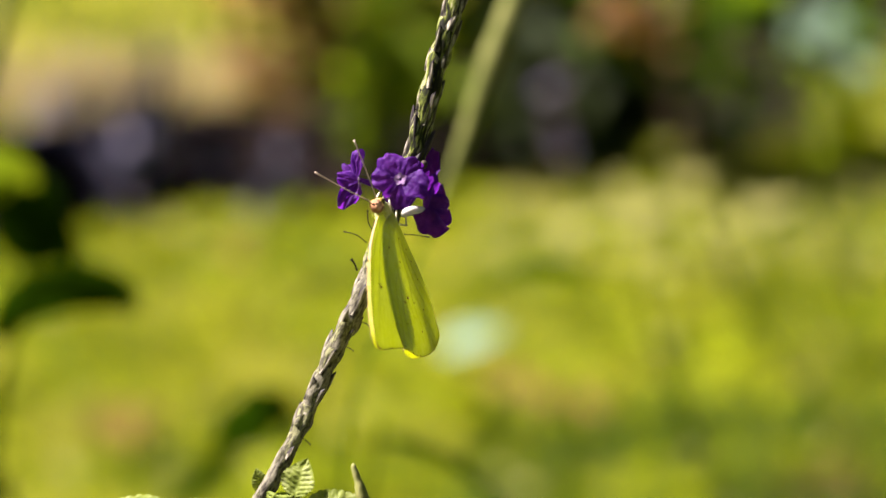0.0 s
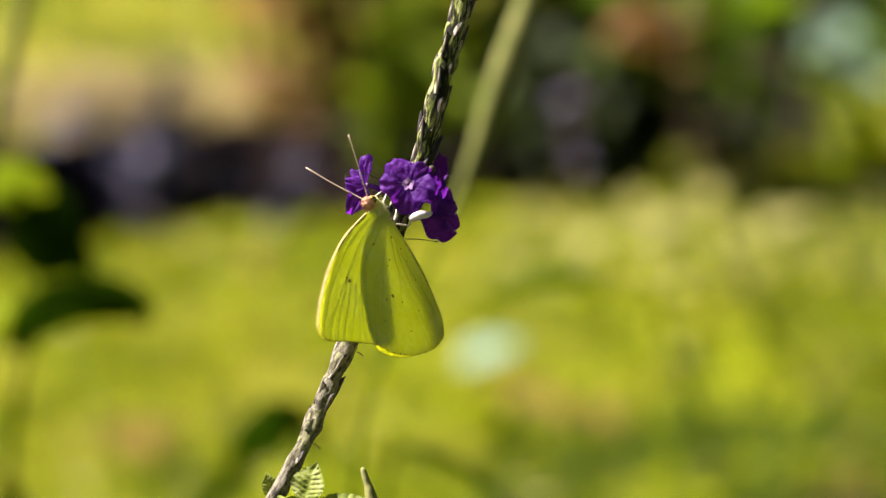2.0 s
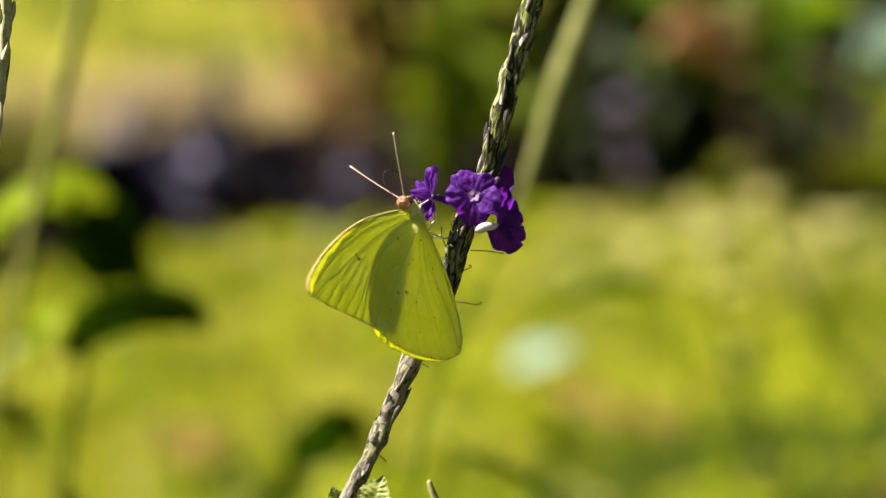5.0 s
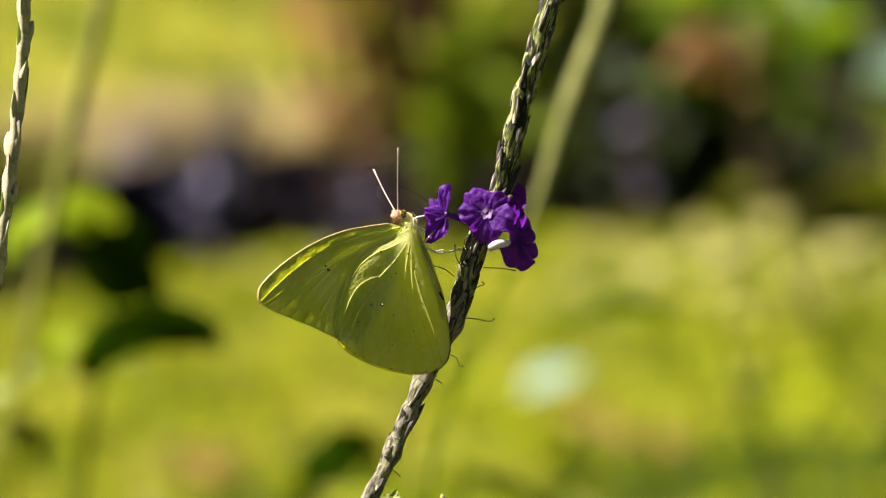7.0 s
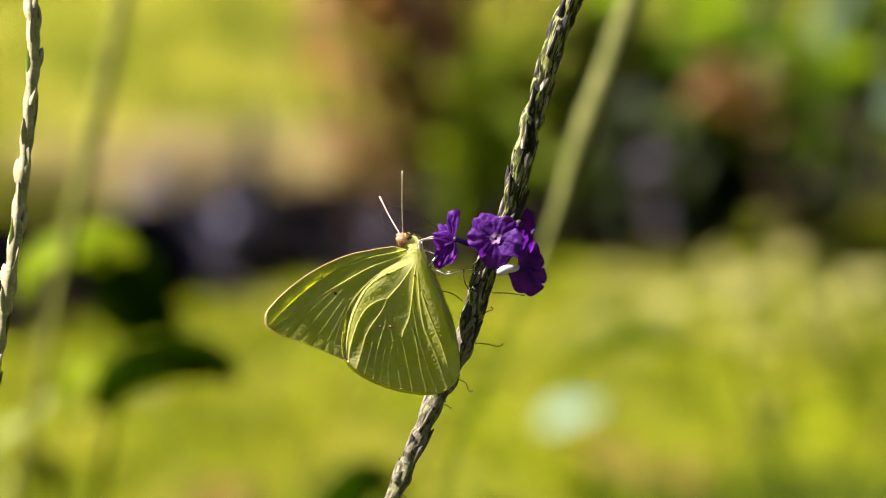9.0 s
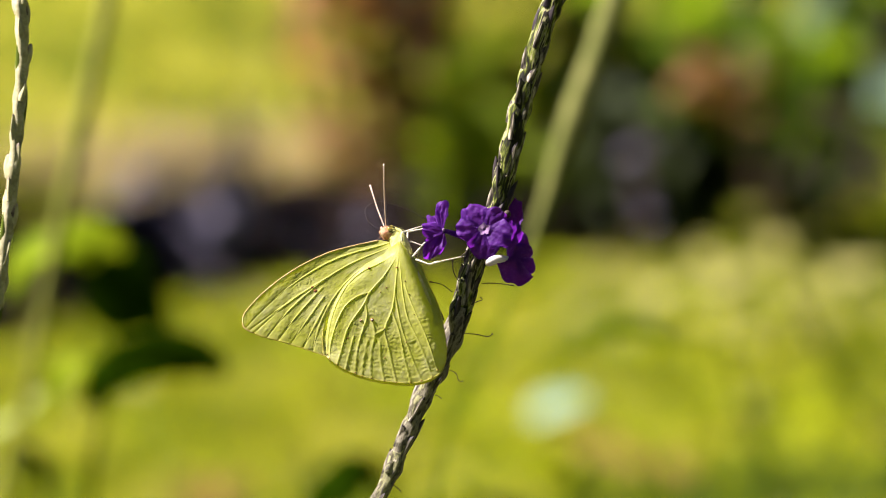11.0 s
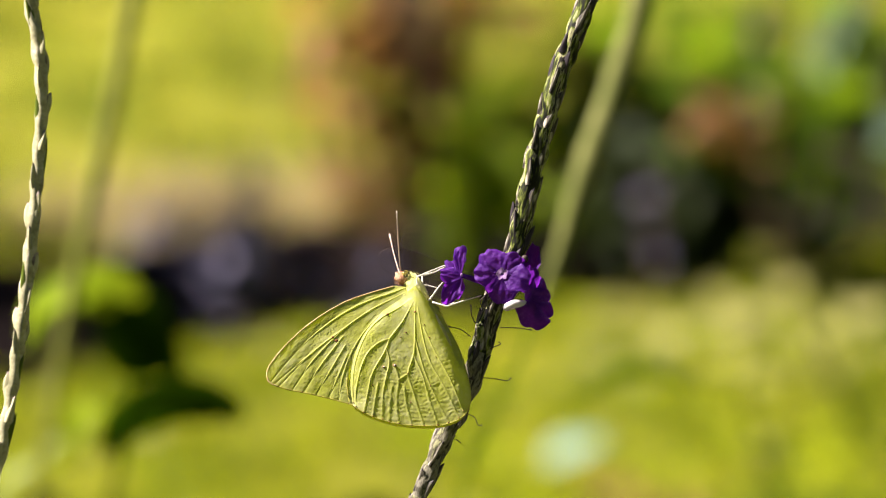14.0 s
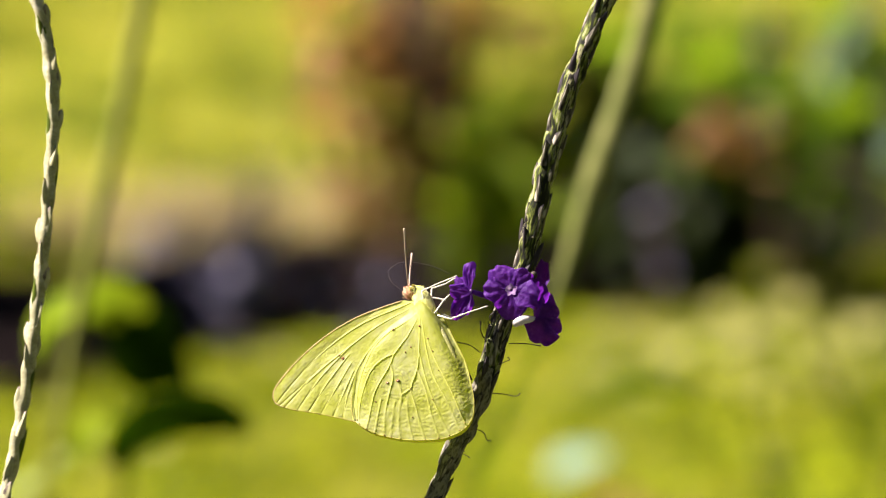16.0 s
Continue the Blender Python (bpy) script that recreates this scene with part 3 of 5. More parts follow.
low = Vector((-0.0017, 0.6323, 0.8851))
spike_rod("bare_spike", down(low) + [Vector(q) for q in ((-0.0017, 0.6323, 0.8851), (0.0093, 0.638, 0.9121), (0.0211, 0.6434, 0.9374), (0.0321, 0.6492, 0.9644), (0.0405, 0.6544, 0.989), (0.0506, 0.6599, 1.0152), (0.0575, 0.6646, 1.0372), (0.0628, 0.6697, 1.061))],
          .0043, PALE_STEM, "pale green bare flower spike leaning behind the butterfly", "bare spikes")
low = Vector((-0.157, 0.9020, 0.8080))
spike_rod("bare_spike", down(low) + [Vector(q) for q in ((-0.157, 0.9020, 0.8080), (-0.1484, 0.9108, 0.8484), (-0.1405, 0.9191, 0.8878), (-0.1335, 0.9258, 0.9194), (-0.1262, 0.9321, 0.9489), (-0.1196, 0.9384, 0.9785), (-0.1136, 0.9443, 1.0061), (-0.1091, 0.9493, 1.0298))],
          .0031, OLIVE_STEM, "olive green spent spike beside the knobbly one", "bare spikes", .22)
for q in (((0.2987, 2.2569, 0.4479), (0.2376, 2.2739, 0.528), (0.207, 2.2874, 0.5914)), ((0.2203, 2.2499, 0.4148), (0.1864, 2.2669, 0.4949), (0.1695, 2.2789, 0.5515)), ((0.3271, 2.4657, 0.4682), (0.2948, 2.4829, 0.5494), (0.2805, 2.4987, 0.6235))):
    low = Vector(q[0])
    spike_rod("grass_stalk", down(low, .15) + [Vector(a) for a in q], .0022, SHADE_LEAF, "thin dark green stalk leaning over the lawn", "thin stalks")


def far_leaf(owner, a, b, width, droop, roll, material):
    """A drooping leaf from its stalk at a to its tip near b."""
    a, b = Vector(a), Vector(b)
    d = b - a
    up = Vector((0, 0, droop * d.length))
    part("leaf", leaf_blade(d.length * 1.02, width, 0, droop, .3, 0, 18, 8), material, owner, "", aim(a, d + up, roll))


def leafy(stem, leaves, label):
    root = thing("leafy_plant", Matrix.Translation(stem[0]), label, "plant", "leafy plants behind")
    part("stem", tube(spline(stem, 24), lambda t: .0022 * (1 - .5 * t), 7), SHADE_LEAF, root)
    for a, b, w, droop, roll, m in leaves:
        far_leaf(root, a, b, w, droop, roll, m)
    return root


def arch_leaf(owner, points, width, lean, material, turn=0.0):
    """A long leaf arching through the points, widest in its middle, folded along the midrib, its face towards (turn, -1, lean)."""
    line = spline([Vector(p) for p in points], 26)
    vs, fs = [], []
    for i, p in enumerate(line):
        t = i / 25
        d = (line[min(i + 1, 25)] - line[max(i - 1, 0)]).normalized()
        n = Vector((turn, -1, lean)).normalized()
        side = d.cross(n).normalized()
        w = width * .5 * (math.sin(math.pi * min(1, .06 + .94 * t)) ** .7 if t < 1 else .02) * (1 + .08 * noise.noise((t * 7, width * 900, 0)))
        for k in range(7):
            q = k / 3 - 1
            vs.append(p + side * w * q + n * (.25 * w * abs(q)))
    for i in range(25):
        for k in range(6):
            a = i * 7 + k
            fs.append((a, a + 1, a + 8, a + 7))
    part("leaf", (vs, fs), material, owner)


low = Vector((-0.14, 1.0976, 0.7656))
weed = leafy(down(low) + [low, Vector((-0.1312, 1.1068, 0.8088)), Vector((-0.1257, 1.1142, 0.8434)), Vector((-0.129, 1.1165, 0.8542))],
      [],
      "leafy green plant with drooping leaves over the lawn")
# Sun and shade are put in by colour: bright leaves, then near-black ones.
arch_leaf(weed, ((-.1347, 1.09, .8536), (-.1422, 1.09, .8596), (-.1542, 1.09, .8597), (-.1642, 1.09, .8531), (-.1692, 1.09, .8397)), .021, 2.0, WEED_LEAF, -.9)
arch_leaf(weed, ((-.1243, 1.10, .8564), (-.134, 1.10, .8613), (-.1472, 1.10, .8627), (-.1571, 1.10, .8592)), .018, 2.0, WEED_LEAF, -.9)
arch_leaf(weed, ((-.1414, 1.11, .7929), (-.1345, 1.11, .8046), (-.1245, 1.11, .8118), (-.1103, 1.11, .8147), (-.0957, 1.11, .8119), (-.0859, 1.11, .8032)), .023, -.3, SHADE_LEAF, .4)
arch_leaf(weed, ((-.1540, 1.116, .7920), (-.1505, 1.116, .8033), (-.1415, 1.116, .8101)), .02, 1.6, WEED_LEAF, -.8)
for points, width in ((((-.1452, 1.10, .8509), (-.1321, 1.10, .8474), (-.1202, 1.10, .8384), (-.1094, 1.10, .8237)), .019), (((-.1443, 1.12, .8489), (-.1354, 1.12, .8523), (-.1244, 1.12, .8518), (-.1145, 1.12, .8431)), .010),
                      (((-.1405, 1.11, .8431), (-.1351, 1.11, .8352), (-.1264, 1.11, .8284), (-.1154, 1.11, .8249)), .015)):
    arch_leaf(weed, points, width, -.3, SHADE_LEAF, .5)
low = Vector((-0.1841, 1.2867, 0.6934))
leafy(down(low) + [low, Vector((-0.1829, 1.2918, 0.717)), Vector((-0.1817, 1.2973, 0.7429))],
      [((-0.1817, 1.2973, 0.7429), (-0.2033, 1.2938, 0.7264), .02, .3, 0, LEAF), ((-0.1829, 1.2948, 0.7311), (-0.1696, 1.2903, 0.7099), .02, .3, 0, SHADE_LEAF), ((-0.1817, 1.2973, 0.7429), (-0.172, 1.2998, 0.7547), .016, .1, 0, LEAF), ((-0.1626, 1.2862, 0.6907), (-0.1447, 1.2827, 0.6742), .022, .2, 0, SHADE_LEAF)],
      "low green plant at the edge of the view")
low = Vector((-0.092, 1.6, 0.56))
rising = leafy(down(low) + [low, Vector((-0.080, 1.6, 0.60)), Vector((-0.0684, 1.6, 0.6238))],
      [],
      "dark green leaf rising from the grass behind the spike")
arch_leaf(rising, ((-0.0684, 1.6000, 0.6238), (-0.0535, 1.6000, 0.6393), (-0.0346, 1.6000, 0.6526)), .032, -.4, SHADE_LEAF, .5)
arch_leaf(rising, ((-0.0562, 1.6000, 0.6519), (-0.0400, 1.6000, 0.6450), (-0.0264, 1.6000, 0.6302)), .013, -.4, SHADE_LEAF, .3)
arch_leaf(rising, ((-0.0929, 1.6000, 0.5928), (-0.0766, 1.6000, 0.6069), (-0.0576, 1.6000, 0.6281)), .013, .3, SHRUB_LEAF)
low = Vector((0.0029, 0.9895, 0.7378))
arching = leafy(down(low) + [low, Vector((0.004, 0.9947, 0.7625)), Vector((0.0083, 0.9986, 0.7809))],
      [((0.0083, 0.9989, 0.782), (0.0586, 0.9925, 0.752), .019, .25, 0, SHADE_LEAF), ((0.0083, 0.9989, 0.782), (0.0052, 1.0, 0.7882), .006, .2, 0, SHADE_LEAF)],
      "long thin arching leaf behind the spike")
arch_leaf(arching, ((.0487, 1.2, .7911), (.0601, 1.2, .7987), (.0738, 1.2, .8021), (.0875, 1.2, .7994), (.0945, 1.2, .7914)), .0072, 0, SHRUB_LEAF)



# ---- the flowering spike ----
SPIKE_LINE = [Vector((u * MM, w * MM, v * MM)) for u, w, v in (
    (-95, 228, -1056),
    (-84, 140, -640),
    (-62, 45, -215),
    (-20.4, 0, -58.7),
    (-18.8, 0, -55.3),
    (-13.7, 0, -46.8),
    (-12, 0, -43.6),
    (-9.6, 0, -38.2),
    (-7.2, 0, -32.9),
    (-5, 0, -27.6),
    (-2.9, 0, -23.3),
    (0.4, 0, -16.9),
    (2.7, 0, -11.6),
    (4.3, 0, -6.3),
    (6, 0, -0.4),
    (8.1, 0, 4.4),
    (10.8, 0, 10.8),
    (11.8, 0, 15.6),
    (14.4, 0, 25.7),
    (17.6, 0, 37.4),
    (21.1, 0, 48),
    (30.2, 0, 69.2),
    (34.1, 0, 83.2),
)]
spike_base = PLANT @ SPIKE_LINE[0]
plant = thing("porterweed", Matrix.Translation(spike_base), "upright porterweed with one violet-flowered spike and toothed leaves", "flowering plant")
spike_points = spline(SPIKE_LINE, 520)


def spike_radius(v):
    """Half thickness in metres by height v in millimetres along the spike."""
    a = 1.55 + 0.50 * max(0, min(1, (v + 45) / 30)) - 0.25 * max(0, min(1, (v - 25) / 60))
    return a * MM


def spike_mesh(pts, radius, seed):
    """The rind: hollows and swellings in a spiral where the calyces sat."""
    vs, fs = [], []
    sides = 14
    up = Vector((0, -1, 0))
    run = 0
    n = len(pts)
    for i, c in enumerate(pts):
        d = (pts[min(i + 1, n - 1)] - pts[max(i - 1, 0)]).normalized()
        a = d.cross(up).normalized()
        b = d.cross(a)
        if i:
            run += (c - pts[i - 1]).length
        for k in range(sides):
            w = 2 * math.pi * k / sides
            r = radius(c.z / MM)
            lump = (.14 * math.sin(run / .0066 * 6.283 + 2 * w) + .07 * math.sin(5 * w + run * 40)) if seed < 2 else ( .07 * math.sin(4 * w + 3 * noise.noise((run * 40, 2, 1))) + .26 * max(0, math.sin(run / .013 * 6.283 + 1.5 * math.cos(w))) ** 5 + .12 * noise.noise((w, run * 260, 4))) + .20 * noise.noise((math.cos(w) * 2.2, math.sin(w) * 2.2, run * 90))
            q = c + (a * math.cos(w) + b * math.sin(w)) * r * (.92 + lump + .12 * noise.noise((math.cos(w) * 1.6, math.sin(w) * 1.6 + seed * 9, run * 420)))
            vs.append(q)
    for i in range(n - 1):
        for k in range(sides):
            j = (k + 1) % sides
            fs.append((i * sides + k, i * sides + j, (i + 1) * sides + j, (i + 1) * sides + k))
    fs.append(tuple((n - 1) * sides + k for k in range(sides)))
    return vs, fs


def sub_line(pts, low, high, count):
    got = [p for p in pts if low * MM <= p.z <= high * MM]
    step = max(1, len(got) // 14)
    return spline(got[:-step // 2:step] + [got[-1]], count)


upper_rind = sub_line(spike_points, -10, 115, 260)
mid_rind = sub_line(spike_points, -39.5, -8, 120)
lower_rind = sub_line(spike_points, -75, -39.5 + 4, 110)
def leaning(data, degrees):
    """A mesh given in a space that leans with the spike, and that space's pose, so that the grain runs along it."""
    m = pose(0, 0, 0, 0, degrees, 0)
    back = m.inverted()
    return ([back @ v for v in data[0]], data[1]), PLANT @ m


mesh_, at_ = leaning(spike_mesh(upper_rind, spike_radius, 0), 18)
part("spike", mesh_, SPIKE, plant, "green and grey-cream flower spike", at_)
mesh_, at_ = leaning(spike_mesh(mid_rind, spike_radius, 0), 25)
part("spike", mesh_, STALK, plant, "grey-cream spent part of the spike", at_)
mesh_, at_ = leaning(spike_mesh(lower_rind, spike_radius, 2), 28)
part("stalk", mesh_, STALK, plant, "grey weathered lower stalk", at_)
part("stalk", tube(sub_line(spike_points, -1100, -74, 60), 1.7 * MM, 10, .15, 300), STALK, plant, "", PLANT)


def bract_mesh(name, length, width, lift, material, edge, belly=.18):
    """A pointed scale along +y, cupped towards -z, with a raised keel, a little thickness, and a dark withered rim and tip."""
    vs, fs, dark = [], [], []
    nu, nv = 9, 6
    for side in (1, -1):
        for i in range(nu + 1):
            t = i / nu
            w = width * .5 * (1 - t) ** .6 * (.75 + .6 * t) + .00004
            for k in range(nv + 1):
                s = 2 * k / nv - 1
                z = -(s * s) * w * .75 + lift * t ** 2.2 + belly * MM * (1 - abs(s)) * (1 + 2 * math.sin(math.pi * t)) * .6 + side * .06 * MM * (1 - t)
                vs.append(Vector((s * w * (1 + .12 * noise.noise((t * 6, s * 3, length * 900))), length * t, z)))
    m = (nu + 1) * (nv + 1)
    for i in range(nu):
        for k in range(nv):
            a = i * (nv + 1) + k
            fs.append((a, a + 1, a + nv + 2, a + nv + 1))
            fs.append((m + a, m + a + nv + 1, m + a + nv + 2, m + a + 1))
            dark += [int(i >= nu - 1 or (k == 0 and i > 3))] * 2
    me = bpy.data.meshes.new(name)
    me.from_pydata([tuple(v) for v in vs], [], fs)
    me.materials.append(material)
    me.materials.append(edge)
    me.polygons.foreach_set("material_index", dark)
    me.polygons.foreach_set("use_smooth", [True] * len(me.polygons))
    return me


BRACTS = [bract_mesh("bract", 6.8 * MM, 2.3 * MM, .08 * MM, BRACT, DARK_BRACT), bract_mesh("bract", 5.6 * MM, 2.0 * MM, .12 * MM, DARK_BRACT, DARK_BRACT),
          bract_mesh("bract", 8.0 * MM, 2.5 * MM, .15 * MM, GREEN_BRACT, GREEN_BRACT), bract_mesh("bract", 5.0 * MM, 1.9 * MM, .16 * MM, BRACT, DARK_BRACT),
          bract_mesh("bract", 5.4 * MM, 2.3 * MM, .1 * MM, CALYX, OLD_SPIKE, .42)]


def bracts_along(pts, radius, owner, frame_, low, high, gap, seed, lengths=1.0, kinds=(0, 1, 1, 2, 2, 3, 1)):
    rnd = random.Random(seed)
    run, due, turn = 0, 0, 0.3
    for i in range(1, len(pts) - 1):
        run += (pts[i] - pts[i - 1]).length
        v = pts[i].z / MM
        if run < due or not low < v < high:
            continue
        due = run + gap * MM * rnd.uniform(.7, 1.3)
        turn += 2.399
        d = (pts[i + 1] - pts[i - 1]).normalized()
        a = d.cross(Vector((0, -1, 0))).normalized()
        b = d.cross(a)
        out = a * math.cos(turn) + b * math.sin(turn)
        x = d.cross(out)
        m = Matrix((x, d, out)).transposed().to_4x4()
        m = Matrix.Translation(pts[i] + out * radius(v) * .93) @ m @ pose(0, 0, 0, rnd.uniform(-2, 3), 0, rnd.uniform(-9, 9))
        m = m @ Matrix.Diagonal((lengths * rnd.uniform(.85, 1.1), lengths * rnd.uniform(.8, 1.15), 1, 1))
        part("bract", BRACTS[rnd.choice(kinds)], None, owner, "", frame_ @ m)


bracts_along(upper_rind, spike_radius, plant, PLANT, -9, 90, 1.15, 5, .95, (0, 1, 3, 0, 1, 3))
bracts_along(mid_rind, spike_radius, plant, PLANT, -39.5, -9, 1.5, 15, .95, (0, 3, 0, 3, 1))
bracts_along(lower_rind, spike_radius, plant, PLANT, -39.5 - 9, -39.5, 2.6, 6, .75, (0, 3, 1))


def hair(owner, line, r=.10, material=None, name="style", frame_=None):
    pts = [Vector((u * MM, w * MM, v * MM)) for u, w, v in line]
    part(name, tube(spline(pts, 16), lambda t: r * MM * (1 + (.8 if t > .93 else 0)), 6), material or STYLE, owner, "thin dark curled style", frame_ or PLANT)


hair(plant, ((7.66, -1, -3.51), (10.74, -2, -3.61), (13.82, -2, -4.04)))
hair(plant, ((5.11, -1, -7.77), (6.8, -2, -7.02), (7.76, -2, -6.59), (7.34, -2, -6.17)))
hair(plant, ((4.04, -1, -12.98), (6.48, -2, -13.18), (8.93, -2, -13.61), (9.67, -2, -13.08)))
hair(plant, ((1.06, -1, -19.79), (2.55, -2, -20.52), (3.19, -2, -22.01), (3.93, -2, -22.01)))
hair(plant, ((-1.49, -1, -24.58), (-0.74, -1, -24.9), (-0.21, -1, -25.33)))
hair(plant, ((3.3, -1, -3.09), (2.34, -2, -1.17), (2.23, -2, 0.96)))
hair(plant, ((2.02, -1, -5.11), (0.21, -2, -3.72), (-2.23, -2, -3.08)))
hair(plant, ((0.32, -2, -10.31), (-0.11, -3, -9.13), (-0.74, -3, -8.18)), .2)
hair(plant, ((4.46, -2, 0.11), (4.04, -3, 1.7), (4.89, -3, 2.44)))
hair(plant, ((-9.57, -1, -41.55), (-8.73, -1, -42.18), (-8.1, -1, -42.82)))
hair(plant, ((-1.94, -1, -23.24), (-1.41, -1, -23.77), (-1.2, -1, -24.09)))



# ---- the violet flowers ----
def petal_mesh(size, notch, seed):
    """A broad rounded lobe along +y, uneven, with a crinkled rim and a slight cup."""
    rnd = random.Random(seed)
    ph, lop = rnd.uniform(0, 6), rnd.uniform(-.16, .16)
    vs, fs = [], []
    nu, nv = 16, 18
    for i in range(nu + 1):
        t = i / nu
        w = size * (.10 + .50 * math.sin(math.pi * min(1, .04 + .56 * t)) ** 1.1)
        for k in range(nv + 1):
            s = 2 * k / nv - 1
            y = size * t * (1 - .50 * abs(s) ** 2.8 * t - notch * max(0, 1 - abs(s - lop) * 4) * t ** 6 + .07 * noise.noise((s * 2.5, seed * 3.1, 0)) * t)
            z = size * (.12 * t * t + .11 * math.sin(s * 3.4 + ph) * t * t + .06 * math.cos(s * 8 + ph * 2) * t ** 3 - .24 * t ** 4 - .10 * (1 - abs(s)) * t)
            z += size * (.085 * noise.noise((s * 3.3, t * 3.3, seed * 1.7)) + .05 * noise.noise((s * 7, t * 5, seed * 2.3))) * t
            vs.append(Vector((s * w + lop * size * t * t, y, z)))
    for i in range(nu):
        for k in range(nv):
            a = i * (nv + 1) + k
            fs.append((a, a + 1, a + nv + 2, a + nv + 1))
    return vs, fs


def flower(centre, facing, size, roll, tube_to, seed, cup=18, tube_material=None, skip=()):
    """A five-lobed flower: lobes, pale throat, corolla tube back to the spike."""
    c = Vector(centre) * MM
    z = Vector(facing).normalized()
    x = z.cross(Vector((0, 0, 1))).normalized()
    y = z.cross(x)
    face = Matrix.Translation(c) @ Matrix((x, y, z)).transposed().to_4x4() @ pose(0, 0, 0, 0, 0, roll)
    back = c - z * 1.2 * MM
    end = Vector(tube_to) * MM
    body = part("flower", tube(spline([end, (end + back) * .5 + Vector((0, 0, -.6 * MM)), back, c - z * .2 * MM], 16), lambda t: ((.7 + .5 * t * t) if tube_material is None else (.8 + .45 * math.sin(math.pi * t))) * MM, 10), tube_material or PETAL, plant,
                "five-lobed violet flower with a pale throat", PLANT)
    rnd = random.Random(seed)
    for k in range(5):
        if k in skip:
            continue
        s = size * MM * rnd.uniform(.9, 1.12) * (1.12 if k == 0 else 1)
        m = face @ pose(0, 0, rnd.uniform(-.15, .15) * MM, 0, 0, k * 72 + rnd.uniform(-7, 7)) @ pose(0, .5 * MM, 0, cup + rnd.uniform(-14, 14), rnd.uniform(-9, 9), 0)
        part("petal", petal_mesh(s, .05, seed * 7 + k), PETAL, body, "", PLANT @ m)
    rim = [face @ Vector((math.cos(a) * r * MM, math.sin(a) * r * MM, .42 * MM)) for a, r in [(i * .31416, 1.08 + .16 * math.cos(i * 1.5708) + .12 * math.sin(i * 2.1 + seed)) for i in range(20)]]
    inner = [face @ Vector((math.cos(i * .31416) * .36 * MM, math.sin(i * .31416) * .36 * MM, .2 * MM)) for i in range(20)]
    deep = face @ Vector((0, 0, -.5 * MM))
    fs = [(i, (i + 1) % 20, 20 + (i + 1) % 20, 20 + i) for i in range(20)] + [(20 + i, 20 + (i + 1) % 20, 40) for i in range(20)]
    part("throat", (rim + inner + [deep], fs), THROAT, body, "pale lilac throat", PLANT)


def side_flower(root, mouth, lobes, seed, tube_material, r):
    """A flower seen from its side: corolla tube from root to mouth, and lobes given by base, tip, width and lean."""
    a, c = Vector(root) * MM, Vector(mouth) * MM
    body = part("flower", tube(spline([a, a.lerp(c, .4) + Vector((0, -1.3 * r * MM if r > .8 else 0, (.35 if r > .8 else -.25) * MM)), c], 16), lambda t: r * (.75 + .35 * math.sin(math.pi * t)) * MM, 10), tube_material, plant, "violet flower seen from its side", PLANT)
    for k, (p, q, width, lean, turn) in enumerate(lobes):
        p, q = Vector(p) * MM, Vector(q) * MM
        y = (q - p).normalized()
        n = Vector((turn, -1, lean))
        x = y.cross(n).normalized()
        n = x.cross(y)
        size = (q - p).length
        m = Matrix.Translation(p) @ Matrix((x, y, n)).transposed().to_4x4() @ Matrix.Diagonal((width * MM / (size * 1.12), 1, 1, 1))
        part("petal", petal_mesh(size, .05, seed * 11 + k), PETAL, body, "", PLANT @ m)
    bead = ball(c + Vector((0, -.35 * MM, 0)), (.24 * MM, .2 * MM, .36 * MM), 8, 12, Matrix(), .35, 1500)
    part("throat", bead, THROAT, body, "pale lilac throat", PLANT)


flower((8.26, -6, 6.67), (-.12, -1, .12), 4.9, 205, (8.73, -1, 4.15), 1, 8)
side_flower((8.7, -5.0, 0.2), (12.6, -5.2, 1.0), [
    ((13.61, -2, 4.57), (14.05, -1, 12.56), 3.3, .1, -.3), ((12.2, -4, 3.08), (14.42, -4.5, 7.95), 4.6, .2, .4), ((13.04, -5, 0.11), (15.9, -5, 5.83), 4.8, -.1, .5), ((13.57, -5, 1.38), (17.07, -5, 3.29), 4.2, .1, .7),
    ((14.2, -5.5, 1.17), (12.6, -6, -3.49), 6.8, -.3, .1), ((14.31, -5, 1.17), (17.39, -4.5, -2.02), 4.0, -.3, .7)], 3, WHITE_TUBE, .81)
side_flower((7.46, 0, 4.9), (0.53, -2, 6.59), [
    ((0.21, -2, 6.7), (-0.21, -2.5, 12.33), 2.9, .3, -.7), ((0.43, -2.5, 6.27), (-3.5, -3, 7.33), 3.2, .4, -.5), ((0.32, -2.5, 6.06), (-3.19, -3, 1.49), 3.4, -.1, -.4),
    ((0.43, -2, 6.17), (-0.74, -1, 1.81), 2.8, .1, .4), ((0.32, -1.5, 6.49), (-1.92, 0, 10.12), 2.8, .3, .2)], 4, PETAL, .55)
part("bud", ball(Vector((12.64, -3, 9.45)) * MM, (.7 * MM, .7 * MM, .8 * MM)), STYLE, plant, "small dark bud", PLANT)



